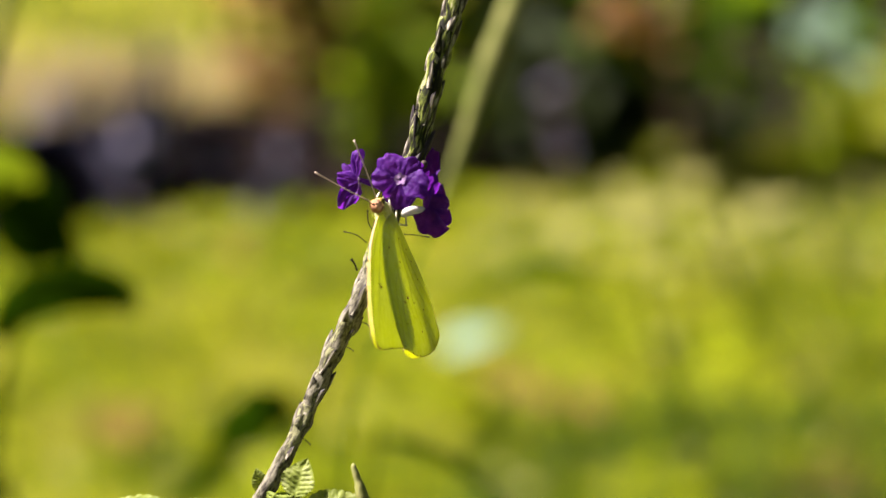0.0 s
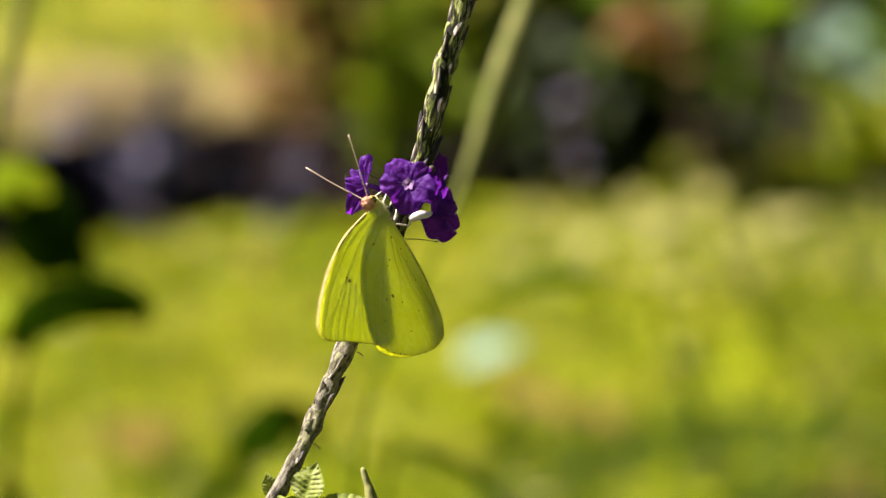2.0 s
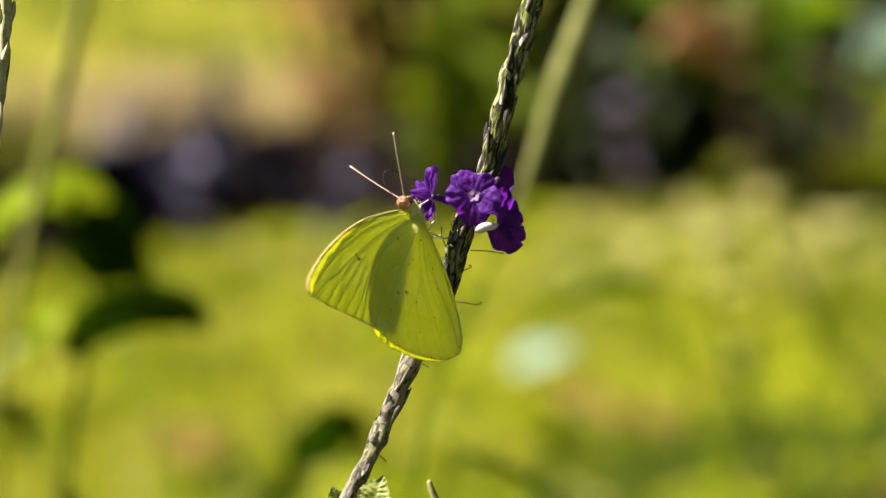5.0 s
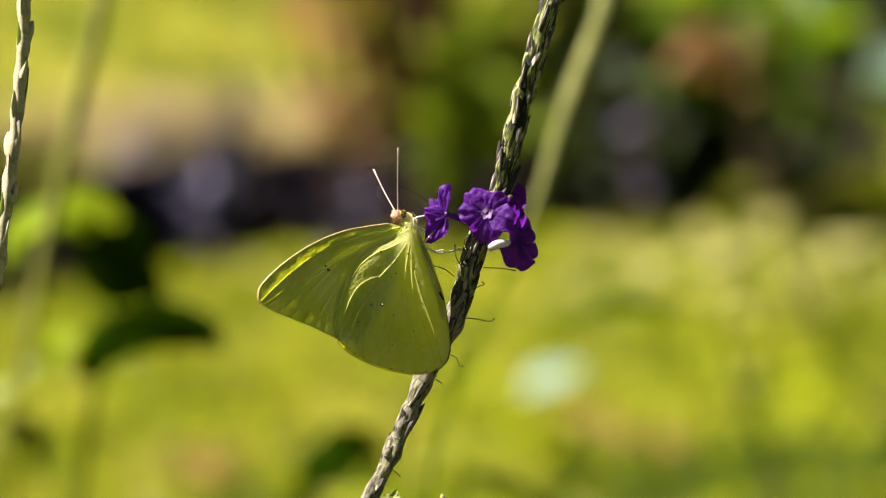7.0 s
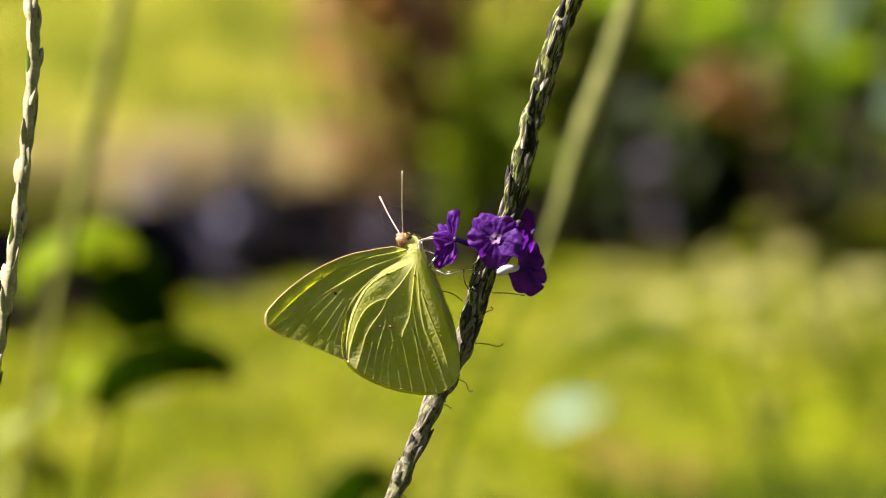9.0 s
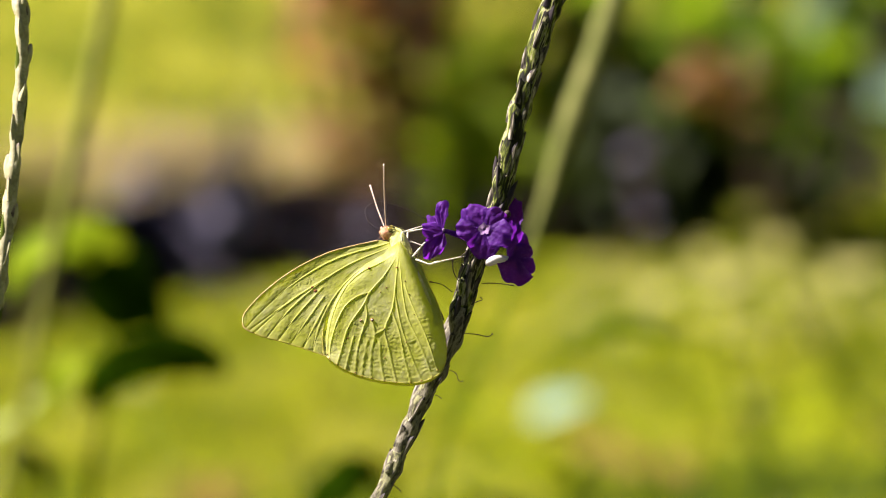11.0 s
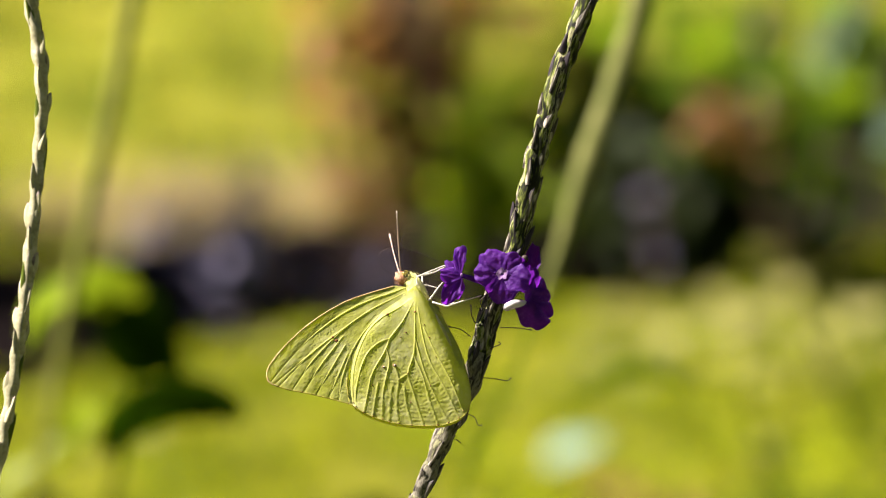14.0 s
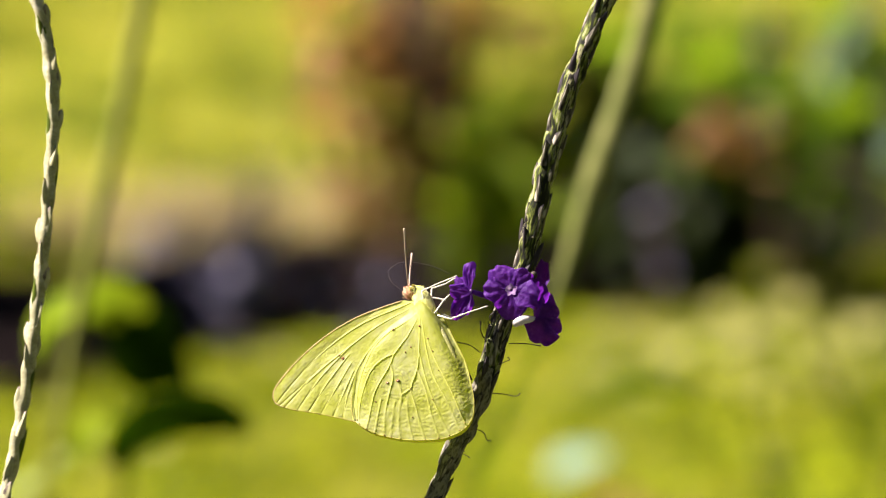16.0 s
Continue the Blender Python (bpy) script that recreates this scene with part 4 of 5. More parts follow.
# ---- toothed leaves of the plant ----
def leaf_between(owner, stalk, base, tip, width, turn, lean, droop=.08, material=None):
    """A toothed leaf from its base to its tip, its face turned towards (turn, -1, lean)."""
    p, q = Vector(base) * MM, Vector(tip) * MM
    y = (q - p).normalized()
    x = y.cross(Vector((turn, -1, lean))).normalized()
    m = Matrix.Translation(p) @ Matrix((x, y, x.cross(y))).transposed().to_4x4()
    size = (q - p).length
    lf = part("leaf", leaf_blade(size, width * MM, 12, droop, .2, min(size * .015, .12 * MM), 96, 24), material or LEAF, owner, "toothed quilted green leaf", PLANT @ m)
    if stalk:
        s = Vector(stalk) * MM
        part("leaf_stalk", tube(spline([s, s.lerp(p, .5) + Vector((0, 0, -.6 * MM)), p], 10), .5 * MM, 7), LEAF, lf, "", PLANT)


leaf_between(plant, (-16.14, -1, -51.61), (-11.03, -6, -52.1), (-8.82, -6, -44.77), 6.8, -.4, .5)
leaf_between(plant, (-16.14, -1, -52.13), (-9.55, -8, -54.92), (6.63, -11, -55.62), 9.4, -.2, .7, .05)
leaf_between(plant, (-17.13, 1, -50.65), (-16.73, 2, -51.75), (-18.38, 1, -47.17), 3.4, -.3, .3, .1)
leaf_between(plant, (-16.14, -1, -52.13), (-14.53, -3, -52.24), (-10.33, -4, -55.13), 3.6, .2, -.2, .1, GREEN_BRACT)
leaf_between(plant, (-16.69, 0, -55.34), (-11.93, -2, -55.24), (-12.97, -3, -60.43), 4.0, .3, .1, .1)
leaf_between(plant, (-23.01, 0, -60.59), (-32.79, -6, -56.25), (-53.06, -8, -56.1), 9.5, -.2, 1.0, .08)
leaf_between(plant, (-23.01, 0, -61.12), (-33.55, -5, -56.09), (-22.33, -6, -53.33), 5.6, -.1, .9, .05)
side_tip = [Vector(q) * MM for q in ((6.47, -15, -70.0), (3.38, -15, -58.6), (1.53, -15, -51.3), (-0.23, -15, -45.5))]
shoot_foot = [Vector((side_tip[0].x - .02, .228, -1.056)), Vector((side_tip[0].x, .09, -.45))]
shoot = thing("porterweed", PLANT @ Matrix.Translation(shoot_foot[0]), "young green porterweed shoot with a bare tip", "flowering plant")
part("spike", tube(spline(shoot_foot + side_tip, 90), lambda t: (1.05 - .65 * max(0, t - .80) / .20) * math.sqrt(max(.02, 1 - max(0, t - .985) / .015)) * MM, 12, .22, 500), YOUNG_SPIKE, shoot, "", PLANT)

shoot_rind = sub_line(spline(shoot_foot + side_tip, 400), -75, -20, 160)
bracts_along(shoot_rind, lambda v: .8 * MM, shoot, PLANT, -75, -52, 1.5, 12, .45, (2, 2, 4))

KNOB_LINE = [Vector(q) * MM for q in ((-92.79, 15, -40.49), (-90.21, 15, -29.59), (-88.08, 15, -19.78), (-85.92, 15, -7.77), (-84.08, 15, 4.24), (-82.47, 15, 16.26), (-81.05, 15, 29.38), (-80.09, 15, 41.42), (-80.55, 15, 53.49), (-82.59, 15, 63.4), (-84.44, 15, 71.11), (-85.36, 15, 82.1))]
knob_foot = [Vector((KNOB_LINE[0].x - .03, .243, -1.056)), Vector((KNOB_LINE[0].x - .015, .10, -.45))]
knob = thing("porterweed", PLANT @ Matrix.Translation(knob_foot[0]), "spent porterweed spike with pale knobbly bracts", "flowering plant")
knob_points = spline(knob_foot + KNOB_LINE, 420)
knob_rind = sub_line(knob_points, -70, 70, 260)
part("spike", spike_mesh(knob_rind, lambda v: 1.3 * MM, 1), CALYX, knob, "", PLANT)
part("stalk", tube(sub_line(knob_points, -1100, -69, 40), 1.2 * MM, 9, .15, 300), OLD_SPIKE, knob, "", PLANT)
bracts_along(knob_rind, lambda v: 1.2 * MM, knob, PLANT, -62, 62, 2.3, 9, .9, (4, 4, 4, 2, 4))



# ---- the butterfly ----
# its own space: origin where the wings meet the thorax, x towards its legs, y to its far side, z towards its head
butterfly = thing("butterfly", Matrix(), "yellow-green sulphur butterfly clinging to a violet flower, wings closed", "butterfly")
AXIS = Vector((0.36, 0, -0.93)).normalized()
HINGE = Vector((-0.2, 0, -0.98)).normalized()
FORE = [(-3.49, 0.66), (-8.63, -0.86), (-13.37, -2.62), (-18.93, -5.91), (-23.71, -9.84), (-27.32, -13.8), (-28.77, -16.19), (-28.57, -18.21), (-25.84, -19.63), (-21.54, -20.59), (-16.84, -21.8), (-13.56, -22.75), (-11.22, -23.51), (-9.18, -23.87), (-7.44, -23.26)]
HIND = [(-1.6, -1.4), (-3.9, -2.3), (-6.7, -4.1), (-9.2, -6.6), (-11.2, -9.4), (-12.6, -12.6), (-13.5, -16.6), (-13.7, -20.0), (-13.2, -22.5), (-11.38, -24.3), (-8.27, -25.9), (-3.58, -27.1), (0.35, -27.42), (4.28, -27.25), (7.84, -25.79), (9.44, -23.72), (9.89, -20.51), (9.19, -15.67), (8.08, -11.63), (6.19, -7.57), (4.29, -3.51), (2.37, -0.9)]


def wing_mesh(rim, veins, base, bulge, relief, side, lead):
    """A thin wing: lines fan out from its root to the rim; raised veins, a crinkled skin sagging between them, and the swelling over the abdomen."""
    edge = np.array([tuple(q) for q in spline([Vector((a, 0, b)) for a, b in rim], NV + 1)])
    r = (np.arange(NU + 1) / NU) ** 0.8
    pts = edge[:, None, :] * r[None, :, None]
    x, z = pts[..., 0], pts[..., 2]
    s = np.linspace(0, 1, NV + 1)[:, None]
    least = np.full(x.shape, 9.0)
    for line in veins:
        q = [tuple(v) for v in spline([Vector((a, 0, b)) for a, b in line], 14)]
        for (ax, _, az), (bx, _, bz) in zip(q, q[1:]):
            dx, dz = bx - ax, bz - az
            t = np.clip(((x - ax) * dx + (z - az) * dz) / (dx * dx + dz * dz), 0, 1)
            least = np.minimum(least, np.hypot(x - ax - t * dx, z - az - t * dz))
    h = 0.19 * np.exp(-(least / 0.11) ** 2) - 0.075 * np.minimum(1, least / 1.0)
    h *= np.minimum(1, r * 3)[None, :]
    rough = np.array([[0.06 * noise.noise((a * 1.5, 3, b * 1.5)) + 0.045 * noise.noise((a * 2.6, 5, b * 3.4)) + 0.14 * noise.noise((a * .4, 7, b * .4)) for a, b in zip(ra, rb)] for ra, rb in zip(x, z)])
    h += rough * np.minimum(1, r * 1.5)[None, :] * np.minimum(1, least / 0.5)
    # fine cross folds between the veins of the outer half
    reach = np.hypot(x, z)
    wave = np.array([[noise.noise((a * .55, 11, b * .55)) for a, b in zip(ra, rb)] for ra, rb in zip(x, z)])
    h += 0.055 * np.sin(reach * 6.283 / 0.85 + 7 * wave) * np.clip((reach - 11) / 6, 0, 1) * np.clip(least / 0.35 - .3, 0, 1) * np.clip(.55 + 1.6 * wave, 0, 1)
    off = np.abs(x * AXIS.z - z * AXIS.x)
    cover = bulge * np.exp(-(off / 2.3) ** 2) * (1 - .55 * r[None, :])
    bow = .2 * np.sin(np.pi * r)[None, :] * np.sin(np.pi * s)
    y = base + cover + bow + relief * h
    if lead:   # the hindwing's leading edge bends down on to the forewing
        gap = np.full(x.shape, 9.0)
        for (ax, az), (bx, bz) in zip(rim[:lead], rim[1:lead + 1]):
            dx, dz = bx - ax, bz - az
            t = np.clip(((x - ax) * dx + (z - az) * dz) / (dx * dx + dz * dz), 0, 1)
            gap = np.minimum(gap, np.hypot(x - ax - t * dx, z - az - t * dz))
        y -= .75 * np.exp(-(gap / 1.35) ** 2)
        # its inner margin folds back along the abdomen
        back = np.full(x.shape, 9.0)
        for (ax, az), (bx, bz) in zip(rim[15:], rim[16:]):
            dx, dz = bx - ax, bz - az
            t = np.clip(((x - ax) * dx + (z - az) * dz) / (dx * dx + dz * dz), 0, 1)
            back = np.minimum(back, np.hypot(x - ax - t * dx, z - az - t * dz))
        y -= .95 * np.exp(-(back / 2.0) ** 2) * np.minimum(1, r * 1.6)[None, :]
    y = side * y
    vs = [Vector(v) * MM for v in np.stack([x, y, z], -1).reshape(-1, 3)]
    fs = []
    for k in range(NV):
        for i in range(NU):
            a = k * (NU + 1) + i
            f = (a, a + 1, a + NU + 2, a + NU + 1)
            fs.append(f if side > 0 else f[::-1])
    fine = least[:-1, :-1] + least[1:, :-1] + least[:-1, 1:] + least[1:, 1:] < .30
    return vs, fs, [int(q) for q in fine.ravel()]


NU, NV = 140, 420
FORE_VEINS = [
    [(-1.5, 0.2), (-11.6, -3.6), (-19.6, -9.1), (-25.5, -15.1), (-28.1, -18.3)],
    [(-1.5, -0.7), (-8.5, -4.2), (-14.2, -8.2), (-20.4, -12.9), (-26.9, -19.6)],
    [(-14.2, -8.2), (-20, -14.2), (-24.7, -20.8)],
    [(-14.1, -9.5), (-18.7, -15.4), (-22.5, -21.2)],
    [(-13.7, -11.2), (-17.3, -17.1), (-20.2, -21.9)],
    [(-13.3, -12.9), (-15.7, -18.1), (-17.7, -22.6)],
    [(-1.5, -1.4), (-7.7, -6.1), (-11.7, -11.1), (-14.3, -16.9), (-15.6, -23)],
    [(-7.7, -6.1), (-10.8, -11.4), (-12.7, -17.5), (-13.7, -23.3)],
    [(-20.4, -12.9), (-23.9, -15.7), (-27.8, -19.1)]]
HIND_VEINS = [
    [(-1.5, -2.9), (-3.7, -4.3), (-6.6, -5.9), (-9.2, -8.4), (-10.8, -11.4), (-11.9, -14.3), (-12.5, -17.1), (-12.8, -20.5), (-12.6, -22.6)],
    [(-0.6, -3.2), (-1.3, -4.6), (-3.1, -7.5), (-5.3, -10.2), (-6.0, -12.2), (-7.8, -15.1), (-9.1, -17.5), (-9.9, -20.8), (-10.8, -24.6)],
    [(-5.3, -10.2), (-7.2, -10.9), (-9.3, -12.6), (-10.7, -15.1), (-11.6, -17.9), (-12.2, -20.7), (-12.3, -23.4)],
    [(-6.0, -12.2), (-5.5, -14.7), (-6.1, -17.2), (-7.0, -20.9), (-7.4, -26.1)],
    [(-7.9, -19.0), (-8.6, -22.4), (-9.2, -25.5)],
    [(-4.5, -15.6), (-3.9, -18.4), (-4.4, -21.5), (-4.5, -24.9), (-4.2, -27.0)],
    [(-3.9, -18.4), (-2.1, -17.2)],
    [(-0.1, -3.4), (-0.4, -9.5), (-0.8, -13.4), (-2.1, -17.2), (-1.4, -20.2), (-0.5, -23.8), (0.5, -27.4)],
    [(-5.2, -19.6), (-5.8, -23.1), (-6.1, -26.6)],
    [(-2.9, -19.7), (-2.6, -23.6), (-1.8, -27.3)],
    [(-0.8, -13.6), (0.6, -17.3), (1.8, -22.5), (3.2, -27.3)],
    [(-0.4, -10.1), (1.1, -16.7), (3.4, -22.8), (5.3, -26.9)],
    [(0.3, -4.2), (1.2, -10.7), (2.3, -15.1), (4.2, -18.9), (5.8, -22.4), (7.2, -26.0)],
    [(1.3, -8.3), (3.0, -12.6), (5.6, -18.0), (8.2, -24.6)]]
WINGS = {}
for who, side in (("near", -1), ("far", 1)):
    for kind_, rim, veins, base, bulge, relief, lead in (("forewing", FORE, FORE_VEINS, .05, .75, .5, 0), ("hindwing", HIND, HIND_VEINS, .75, 1.25, .68, 8)):
        vs, fs, pale = wing_mesh(rim, veins, base, bulge, relief, side, lead)
        ob = part(kind_, (vs, fs), WING, butterfly, "yellow-green veined wing")
        ob.data.materials.append(VEIN)
        ob.data.polygons.foreach_set("material_index", pale)
        WINGS[who, kind_] = ob
        rim_pts = [vs[k * (NU + 1) + NU] for k in range(2, NV - 1, 2)]
        cut = int(len(rim_pts) * (.55 if kind_ == "forewing" else .3))
        if kind_ == "forewing":
            part("costa", tube(rim_pts[:cut], lambda t: (.12 - .05 * t) * MM, 6), COSTA, ob, "thickened pinkish-cream leading edge")
            part("fringe", tube(rim_pts[cut - 1:], .06 * MM, 5), WING_EDGE, ob, "thin pinkish-brown wing edge")
        else:
            part("fringe", tube(rim_pts[cut:], .06 * MM, 5), WING_EDGE, ob, "thin pinkish-brown wing edge")
        marks = [(-15.3, -10.2, 0.36), (-16.1, -9.6, 0.24)] if kind_ == "forewing" else [(-6.6, -15.8, 0.3), (-4.57, -15.55, 0.38), (-5.4, -5.3, 0.27), (-.2, -5.0, .22), (-8.94, -19.37, 0.14), (2.05, -19.57, 0.14),
                 (-2.0, -9.0, .16), (1.4, -7.6, .15), (2.3, -10.2, .15), (-3.1, -10.0, .13), (3.4, -14.0, .12), (-1.9, -22.9, .15)]
        marks = marks + [(*v[-1], .13) for v in veins if math.hypot(*v[-1]) > 15]
        for a, b, r in marks:
            near = min(vs, key=lambda q: (q.x - a * MM) ** 2 + (q.z - b * MM) ** 2)
            part("spot", ball((near.x, near.y + side * .05 * MM, near.z), (r * MM, .1 * MM, r * .8 * MM), 6, 8), SPOT, ob, "small rusty brown spot")
            if (a, b) in ((-6.6, -15.8), (-4.57, -15.55)):
                part("spot_centre", ball((near.x, near.y + side * .12 * MM, near.z), (r * .42 * MM, .1 * MM, r * .36 * MM), 6, 8), LIMB, ob, "tiny silvery centre of the spot")


def hair_tuft(side, seed):
    """Fine pale hairs lying along the swelling over the thorax and abdomen."""
    rnd = random.Random(seed)
    ax = AXIS
    across = Vector((-ax.z, 0, ax.x))
    vs, fs = [], []
    for _ in range(300):
        d = rnd.uniform(-3.2, 2.5)
        o = rnd.gauss(0, .9)
        h = 1.3 * math.exp(-(o / 2.3) ** 2) * (1 - .03 * max(0, d)) + .62
        a = (ax * d + across * o) * MM + Vector((0, side * h * MM, 0))
        b = a + (ax * rnd.uniform(.35, .85) + across * rnd.uniform(-.35, .35)) * MM + Vector((0, side * rnd.uniform(0, .35) * MM, 0))
        w = across * .012 * MM
        k = len(vs)
        vs += [a - w, a + w, b]
        fs.append((k, k + 1, k + 2))
    return vs, fs


for side in (-1, 1):
    part("body_hair", hair_tuft(side, 50 + side), FUZZ, butterfly, "fine pale yellow hair over the wing base")
FEELERS = {}
LEGS = [((.8, -.9, -1.3), (.4, -1.7, 1.8), (3.0, -1.2, 3.1), (6.9, -.2, 4.9)), ((1.8, .5, -.1), (1.9, .9, 3.0), (4.4, .7, 3.6), (6.6, .4, 4.7)),
        ((2.7, -1.0, -2.6), (4.5, -1.4, -.2), (5.6, -.5, 1.2)), ((1.8, .5, 1.0), (3.2, .9, .9), (4.6, .6, .4)),
        ((3.3, -1.0, -3.0), (5.9, -1.8, -4.1), (9.2, -1.2, -2.8), (12.9, -.4, -1.5)), ((3.7, .6, -2.4), (6.0, 1.2, -3.1), (7.9, .9, -2.4))]


def body():
    ax = -AXIS
    m = Matrix.Translation((0, 0, 0)) @ Vector((0, 0, 1)).rotation_difference(ax).to_matrix().to_4x4()
    t = m.to_3x3().to_4x4()
    part("thorax", ball(m @ Vector((.3 * MM, 0, -.5 * MM)), (1.9 * MM, 1.6 * MM, 4.0 * MM), 14, 18, t, .16, 900), FUZZ, butterfly, "pale yellow furry thorax")
    part("abdomen", tube([m @ Vector((.3 * MM + .0011 * math.sin(k / 15 * 2), 0, (-3 - 15 * k / 15) * MM)) for k in range(16)], lambda s: (1.3 - .8 * s * s) * MM, 12, .08, 900), FUZZ, butterfly, "pale slender abdomen")
    hd = part("head", ball((-2.13 * MM, 0, 2.25 * MM), (1.35 * MM, 1.15 * MM, 1.3 * MM), 14, 18, Matrix(), .22, 2200), HEAD, butterfly, "rusty furry head")
    hc = Vector((-2.13 * MM, 0, 2.25 * MM))
    for s in (-1, 1):
        part("eye", ball(hc + Vector((.62 * MM, s * .85 * MM, .42 * MM)), (.85 * MM, .58 * MM, .8 * MM), 10, 12), EYE, hd, "olive brown compound eye")
        line = spline([Vector((0, 0, -.5 * MM)), Vector((-.12 * MM, s * .1 * MM, 6 * MM)), Vector((0, 0, 12.6 * MM))], 24)
        FEELERS[s] = part("antenna", tube(line, lambda q: (.095 + .075 * max(0, (q - .8) / .2)) * MM, 7), FEELER, butterfly, "thin pinkish antenna with a small club", Matrix.Translation(hc + Vector((-.3, s * .45, .8)) * MM))
        part("palp", tube([hc + Vector((-.6 * MM, s * .3 * MM, .1 * MM)), hc + Vector((-1.0 * MM, s * .3 * MM, .5 * MM)), hc + Vector((-1.2 * MM, s * .25 * MM, 1.0 * MM))], lambda q: (.42 - .3 * q) * MM, 7), HEAD, hd)
    part("proboscis", tube(spline([hc + Vector((-1 * MM, 0, .2 * MM)), hc + Vector((-3.6 * MM, .4 * MM, 2.2 * MM)), hc + Vector((-4.2 * MM, .8 * MM, 4.8 * MM)),
                           hc + Vector((-2.0 * MM, 1.2 * MM, 6.4 * MM)), hc + Vector((3.5 * MM, 1.6 * MM, 5.6 * MM)), hc + Vector((7.6 * MM, 1.4 * MM, 3.6 * MM))], 40), .06 * MM, 6), STYLE, butterfly, "long thin looping proboscis")
    # hip, knee, ankle and foot of each leg: near and far fore, middle and hind
    for joints in LEGS:
        pts = [Vector(q) * MM for q in joints]
        line = [p.lerp(q, k / 6) for p, q in zip(pts, pts[1:]) for k in range(6)] + [pts[-1]]
        part("leg", tube(line, lambda q: (.19 - .10 * q) * MM, 7), LIMB, butterfly, "thin cream-coloured leg")
    rnd = random.Random(77)
    vs, fs = [], []
    for _ in range(260):
        d = Vector((rnd.gauss(-.35, 1), rnd.gauss(0, 1), rnd.gauss(.1, 1))).normalized()
        a = hc + d * 1.15 * MM
        q = a + (d + Vector((-.5, 0, -.7)) * rnd.uniform(.2, .8)) * rnd.uniform(.3, .75) * MM
        w = d.cross(Vector((.3, 1, .2))).normalized() * .03 * MM
        k = len(vs)
        vs += [a - w, a + w, q]
        fs.append((k, k + 1, k + 2))
    part("head_hair", (vs, fs), HEAD, hd, "short rusty hair")


body()


# ---- movement ----
# seconds; mm across, away, up in the spike's frame; degrees of yaw, tilt, roll
BUTTERFLY = [
    (0, 5.17, -6, 0.11, -72.38, -14.52, 13.96),
    (0.5, 5.8, -6, 0.12, -71.1, -14.86, 13.64),
    (1, 4.84, -6, 0.37, -69.27, -16.64, 11.07),
    (1.5, 3.06, -6, 0.83, -56.41, -14.56, 9.59),
    (2, 2.62, -6, 1.38, -54.51, -12.92, 10.56),
    (2.4, 2.8, -6, 3, -50.81, -8.28, 11.77),
    (2.5, 1.3, -11, 2.9, -51.5, 7, 8),
    (2.8, 0.6, -13, 3.0, -53, -8, 1.5),
    (3.0, -2.2, -11, 3.5, -53.3, 0, -4),
    (3.2, -1.3, -6.5, 3.6, -53, -17, -7.5),
    (3.5, -1.38, -6, 2.68, -52.59, -17.11, -8.16),
    (4, -1.46, -6, 2.55, -51.96, -16.76, -7.68),
    (6.5, -6.28, -2.6, 3.68, -28.25, -11.1, -8.97),
    (7, -6.61, -2.6, 3.63, -23.1, -12.01, -9.1),
    (7.5, -6.5, -2.6, 3.77, -26.45, -12.02, -8.75),
    (8, -6.52, -2.6, 4.03, -25.13, -10.3, -8.38),
    (8.5, -6.85, -2.6, 4.25, -23.44, -11.63, -7.27),
    (9, -7.21, -2.6, 4.14, -22.1, -15.62, -8.06),
    (9.5, -7.51, -2.6, 3.77, -7.31, -18.6, -4.86),
    (10, -7.8, -2.6, 3.66, -7.49, -18.81, -4.81),
    (12.5, -8.4, -2.6, 4.53, -8.63, -14.35, -3.53),
    (13, -8.55, -2.6, 4.21, -11.35, -17.16, -2.51),
    (13.5, -8.54, -2.6, 4.27, -9.51, -16.52, -1.29),
    (14, -8.61, -2.6, 4.18, -9.33, -17.49, -0.94),
    (14.5, -8.49, -2.6, 4.2, -8.45, -17.34, -0.65),
    (15, -8.7, -2.6, 4.04, -6.89, -18.28, 1.43),
    (15.5, -8.5, -2.6, 3.75, -5, -18.8, 2.55),
    (16, -8.95, -2.6, 4.58, 8.5, -15.8, 2.2),
]
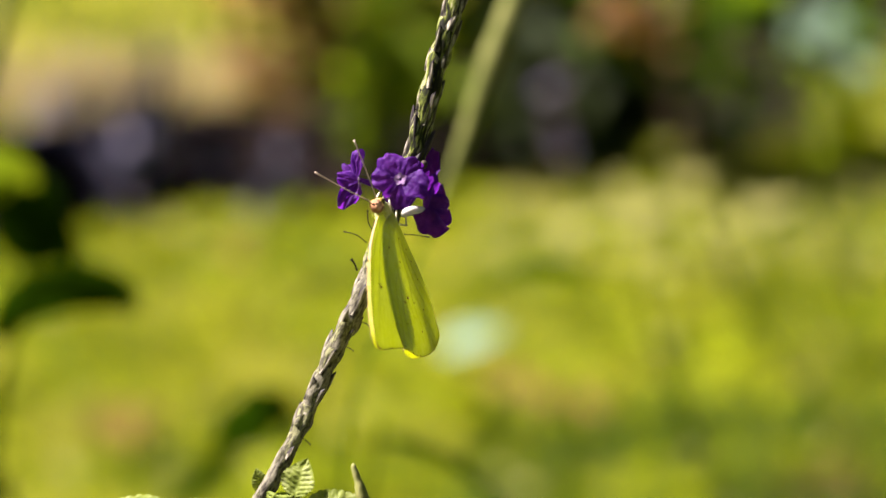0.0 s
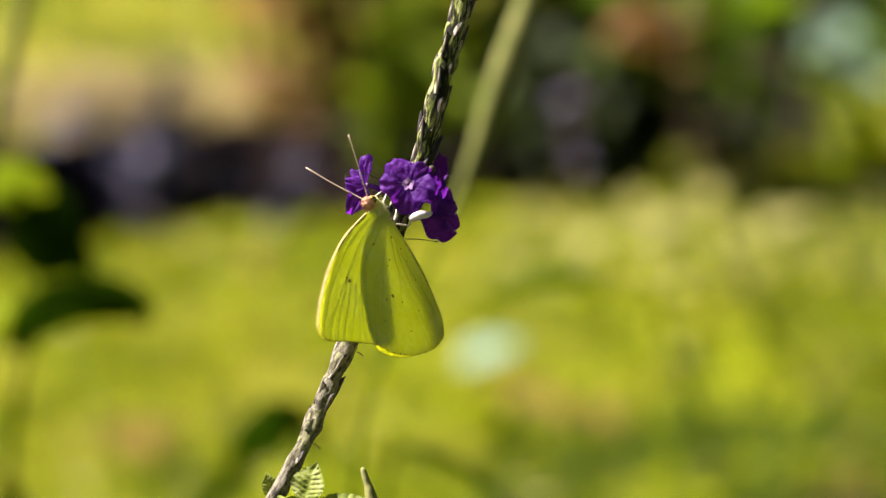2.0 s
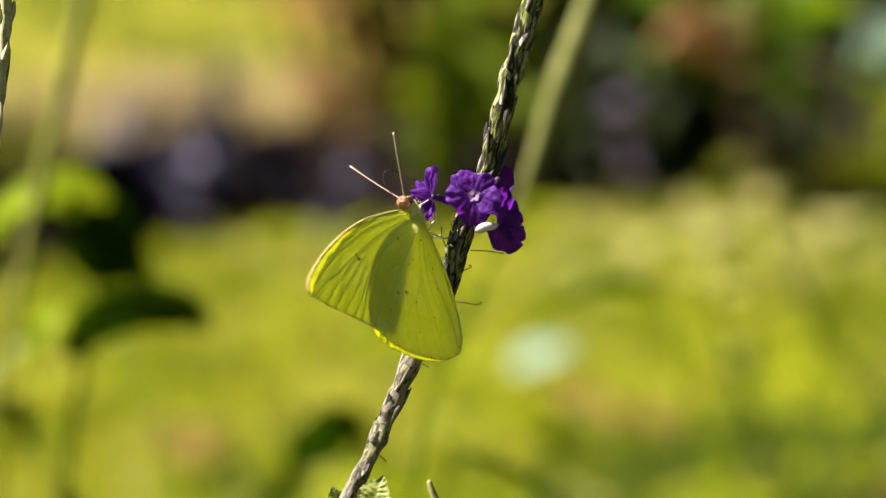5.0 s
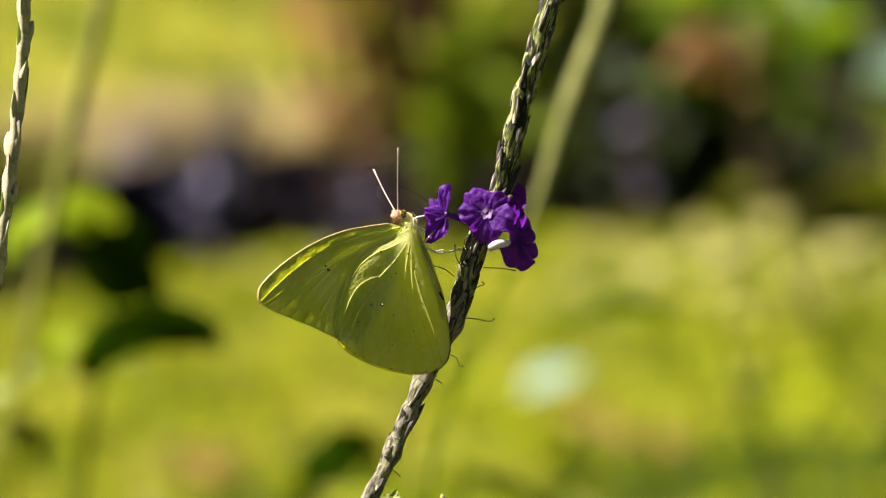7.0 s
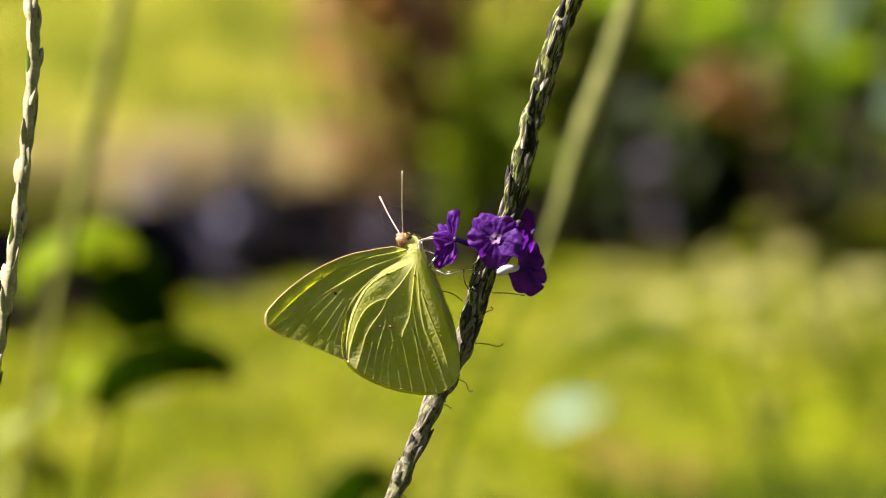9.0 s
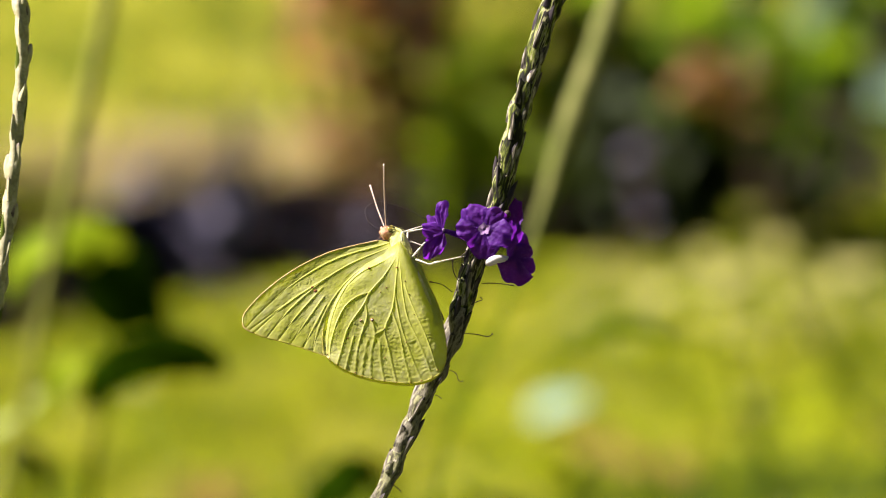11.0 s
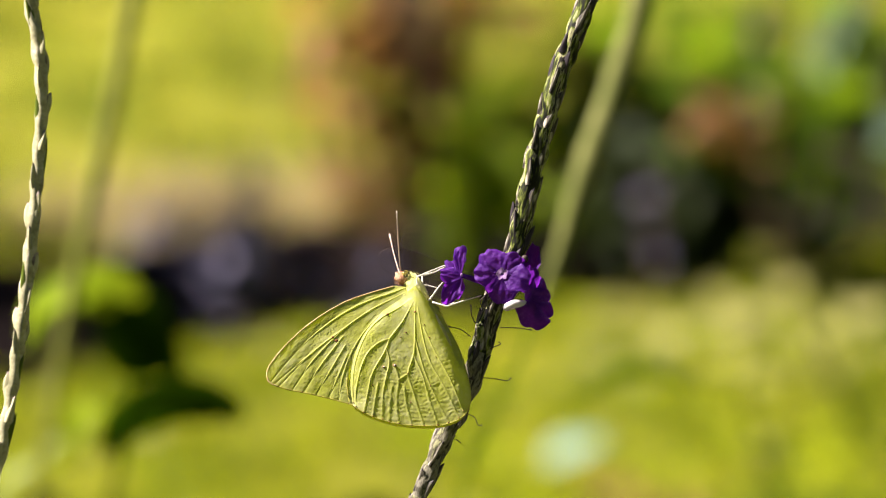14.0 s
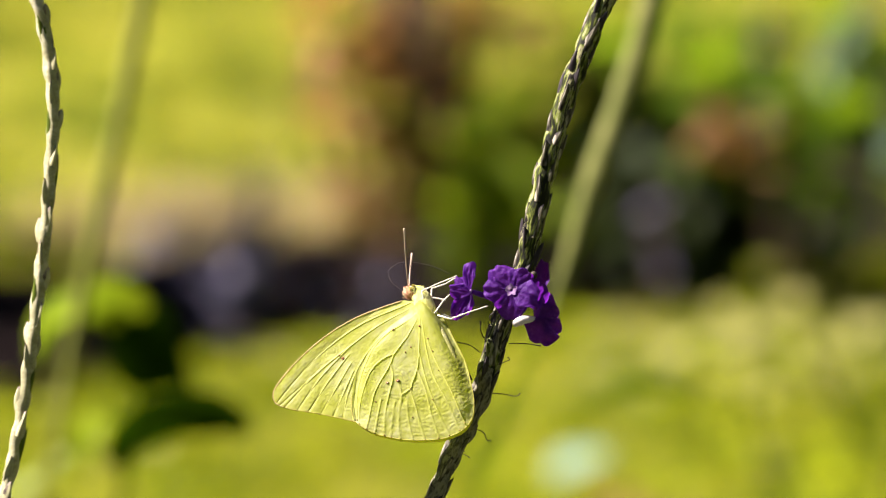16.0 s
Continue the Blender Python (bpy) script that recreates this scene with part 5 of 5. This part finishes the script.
# seconds; opening of the near and the far pair; forward swing of the near and far forewing and of the near and far hindwing, in degrees
SHUT = (-.6, -.6, 0, 0, 0, 0)
BEATS = [
    (0.0, *SHUT), (2.0, *SHUT), (2.4, *SHUT), (2.5, 30, 24, -4, -7, 0, 12), (2.6, 3, 14, 12, 12, 8, 8), (2.7, 32, 60, 8, 24, 0, 16), (2.8, 42, 66, 34, 36, 2, 7),
    (2.9, 2, 10, 28, 28, 16, 16), (3.0, 33, 33, 2, 9, -2, 2), (3.1, 2, 9, 8, 8, 6, 6), (3.2, *SHUT), (4.0, *SHUT), (16.0, *SHUT)]

# seconds; sideways turn and lean of the far and of the near antenna in degrees
FEELING = [(0.0, -40, -21, -1, -8), (1.0, -40, -20, 3, -14), (2.0, -45, -12, 5, -8), (2.4, -50, -12, 8, -14), (3.5, -50, -18, 17, -28), (4.0, -51, -18, 16, -28), (7.0, -38, -10, 31, -15), (8.5, -42, -6, 35, -16),
           (10.0, -28, -13, 36, -8), (12.5, -35, -7, 35, -7), (14.5, -34, -2, 40, -5), (16.0, -41, -3, 43, 3)]


def perch(x, y, z, yaw, tilt, roll):
    return PLANT @ pose(x * MM, y * MM, z * MM, tilt, 0, -yaw) @ pose(0, 0, 0, 0, -roll, 0)


def motions():
    walk(butterfly, [(t, perch(*v)) for t, *v in BUTTERFLY])
    for (who, kind_), ob in WINGS.items():
        rows = []
        for t, near, far, near_fore, far_fore, near_hind, far_hind in BEATS:
            opening = near if who == "near" else far
            swing = {("near", "forewing"): near_fore, ("far", "forewing"): far_fore, ("near", "hindwing"): near_hind, ("far", "hindwing"): far_hind}[who, kind_]
            turn = Matrix.Rotation(radians(-opening if who == "near" else opening), 4, HINGE) @ Matrix.Rotation(radians(swing), 4, "Y")
            rows.append((t, turn))
        walk(ob, rows)
    for s, ob in FEELERS.items():
        root = Matrix.Translation(Vector((-2.43, s * .45, 3.05)) * MM)
        walk(ob, [(t, root @ pose(0, 0, 0, (far if s > 0 else near), 0, 0) @ pose(0, 0, 0, 0, (far_lean if s > 0 else near_lean), 0)) for t, far, far_lean, near, near_lean in FEELING])


motions()
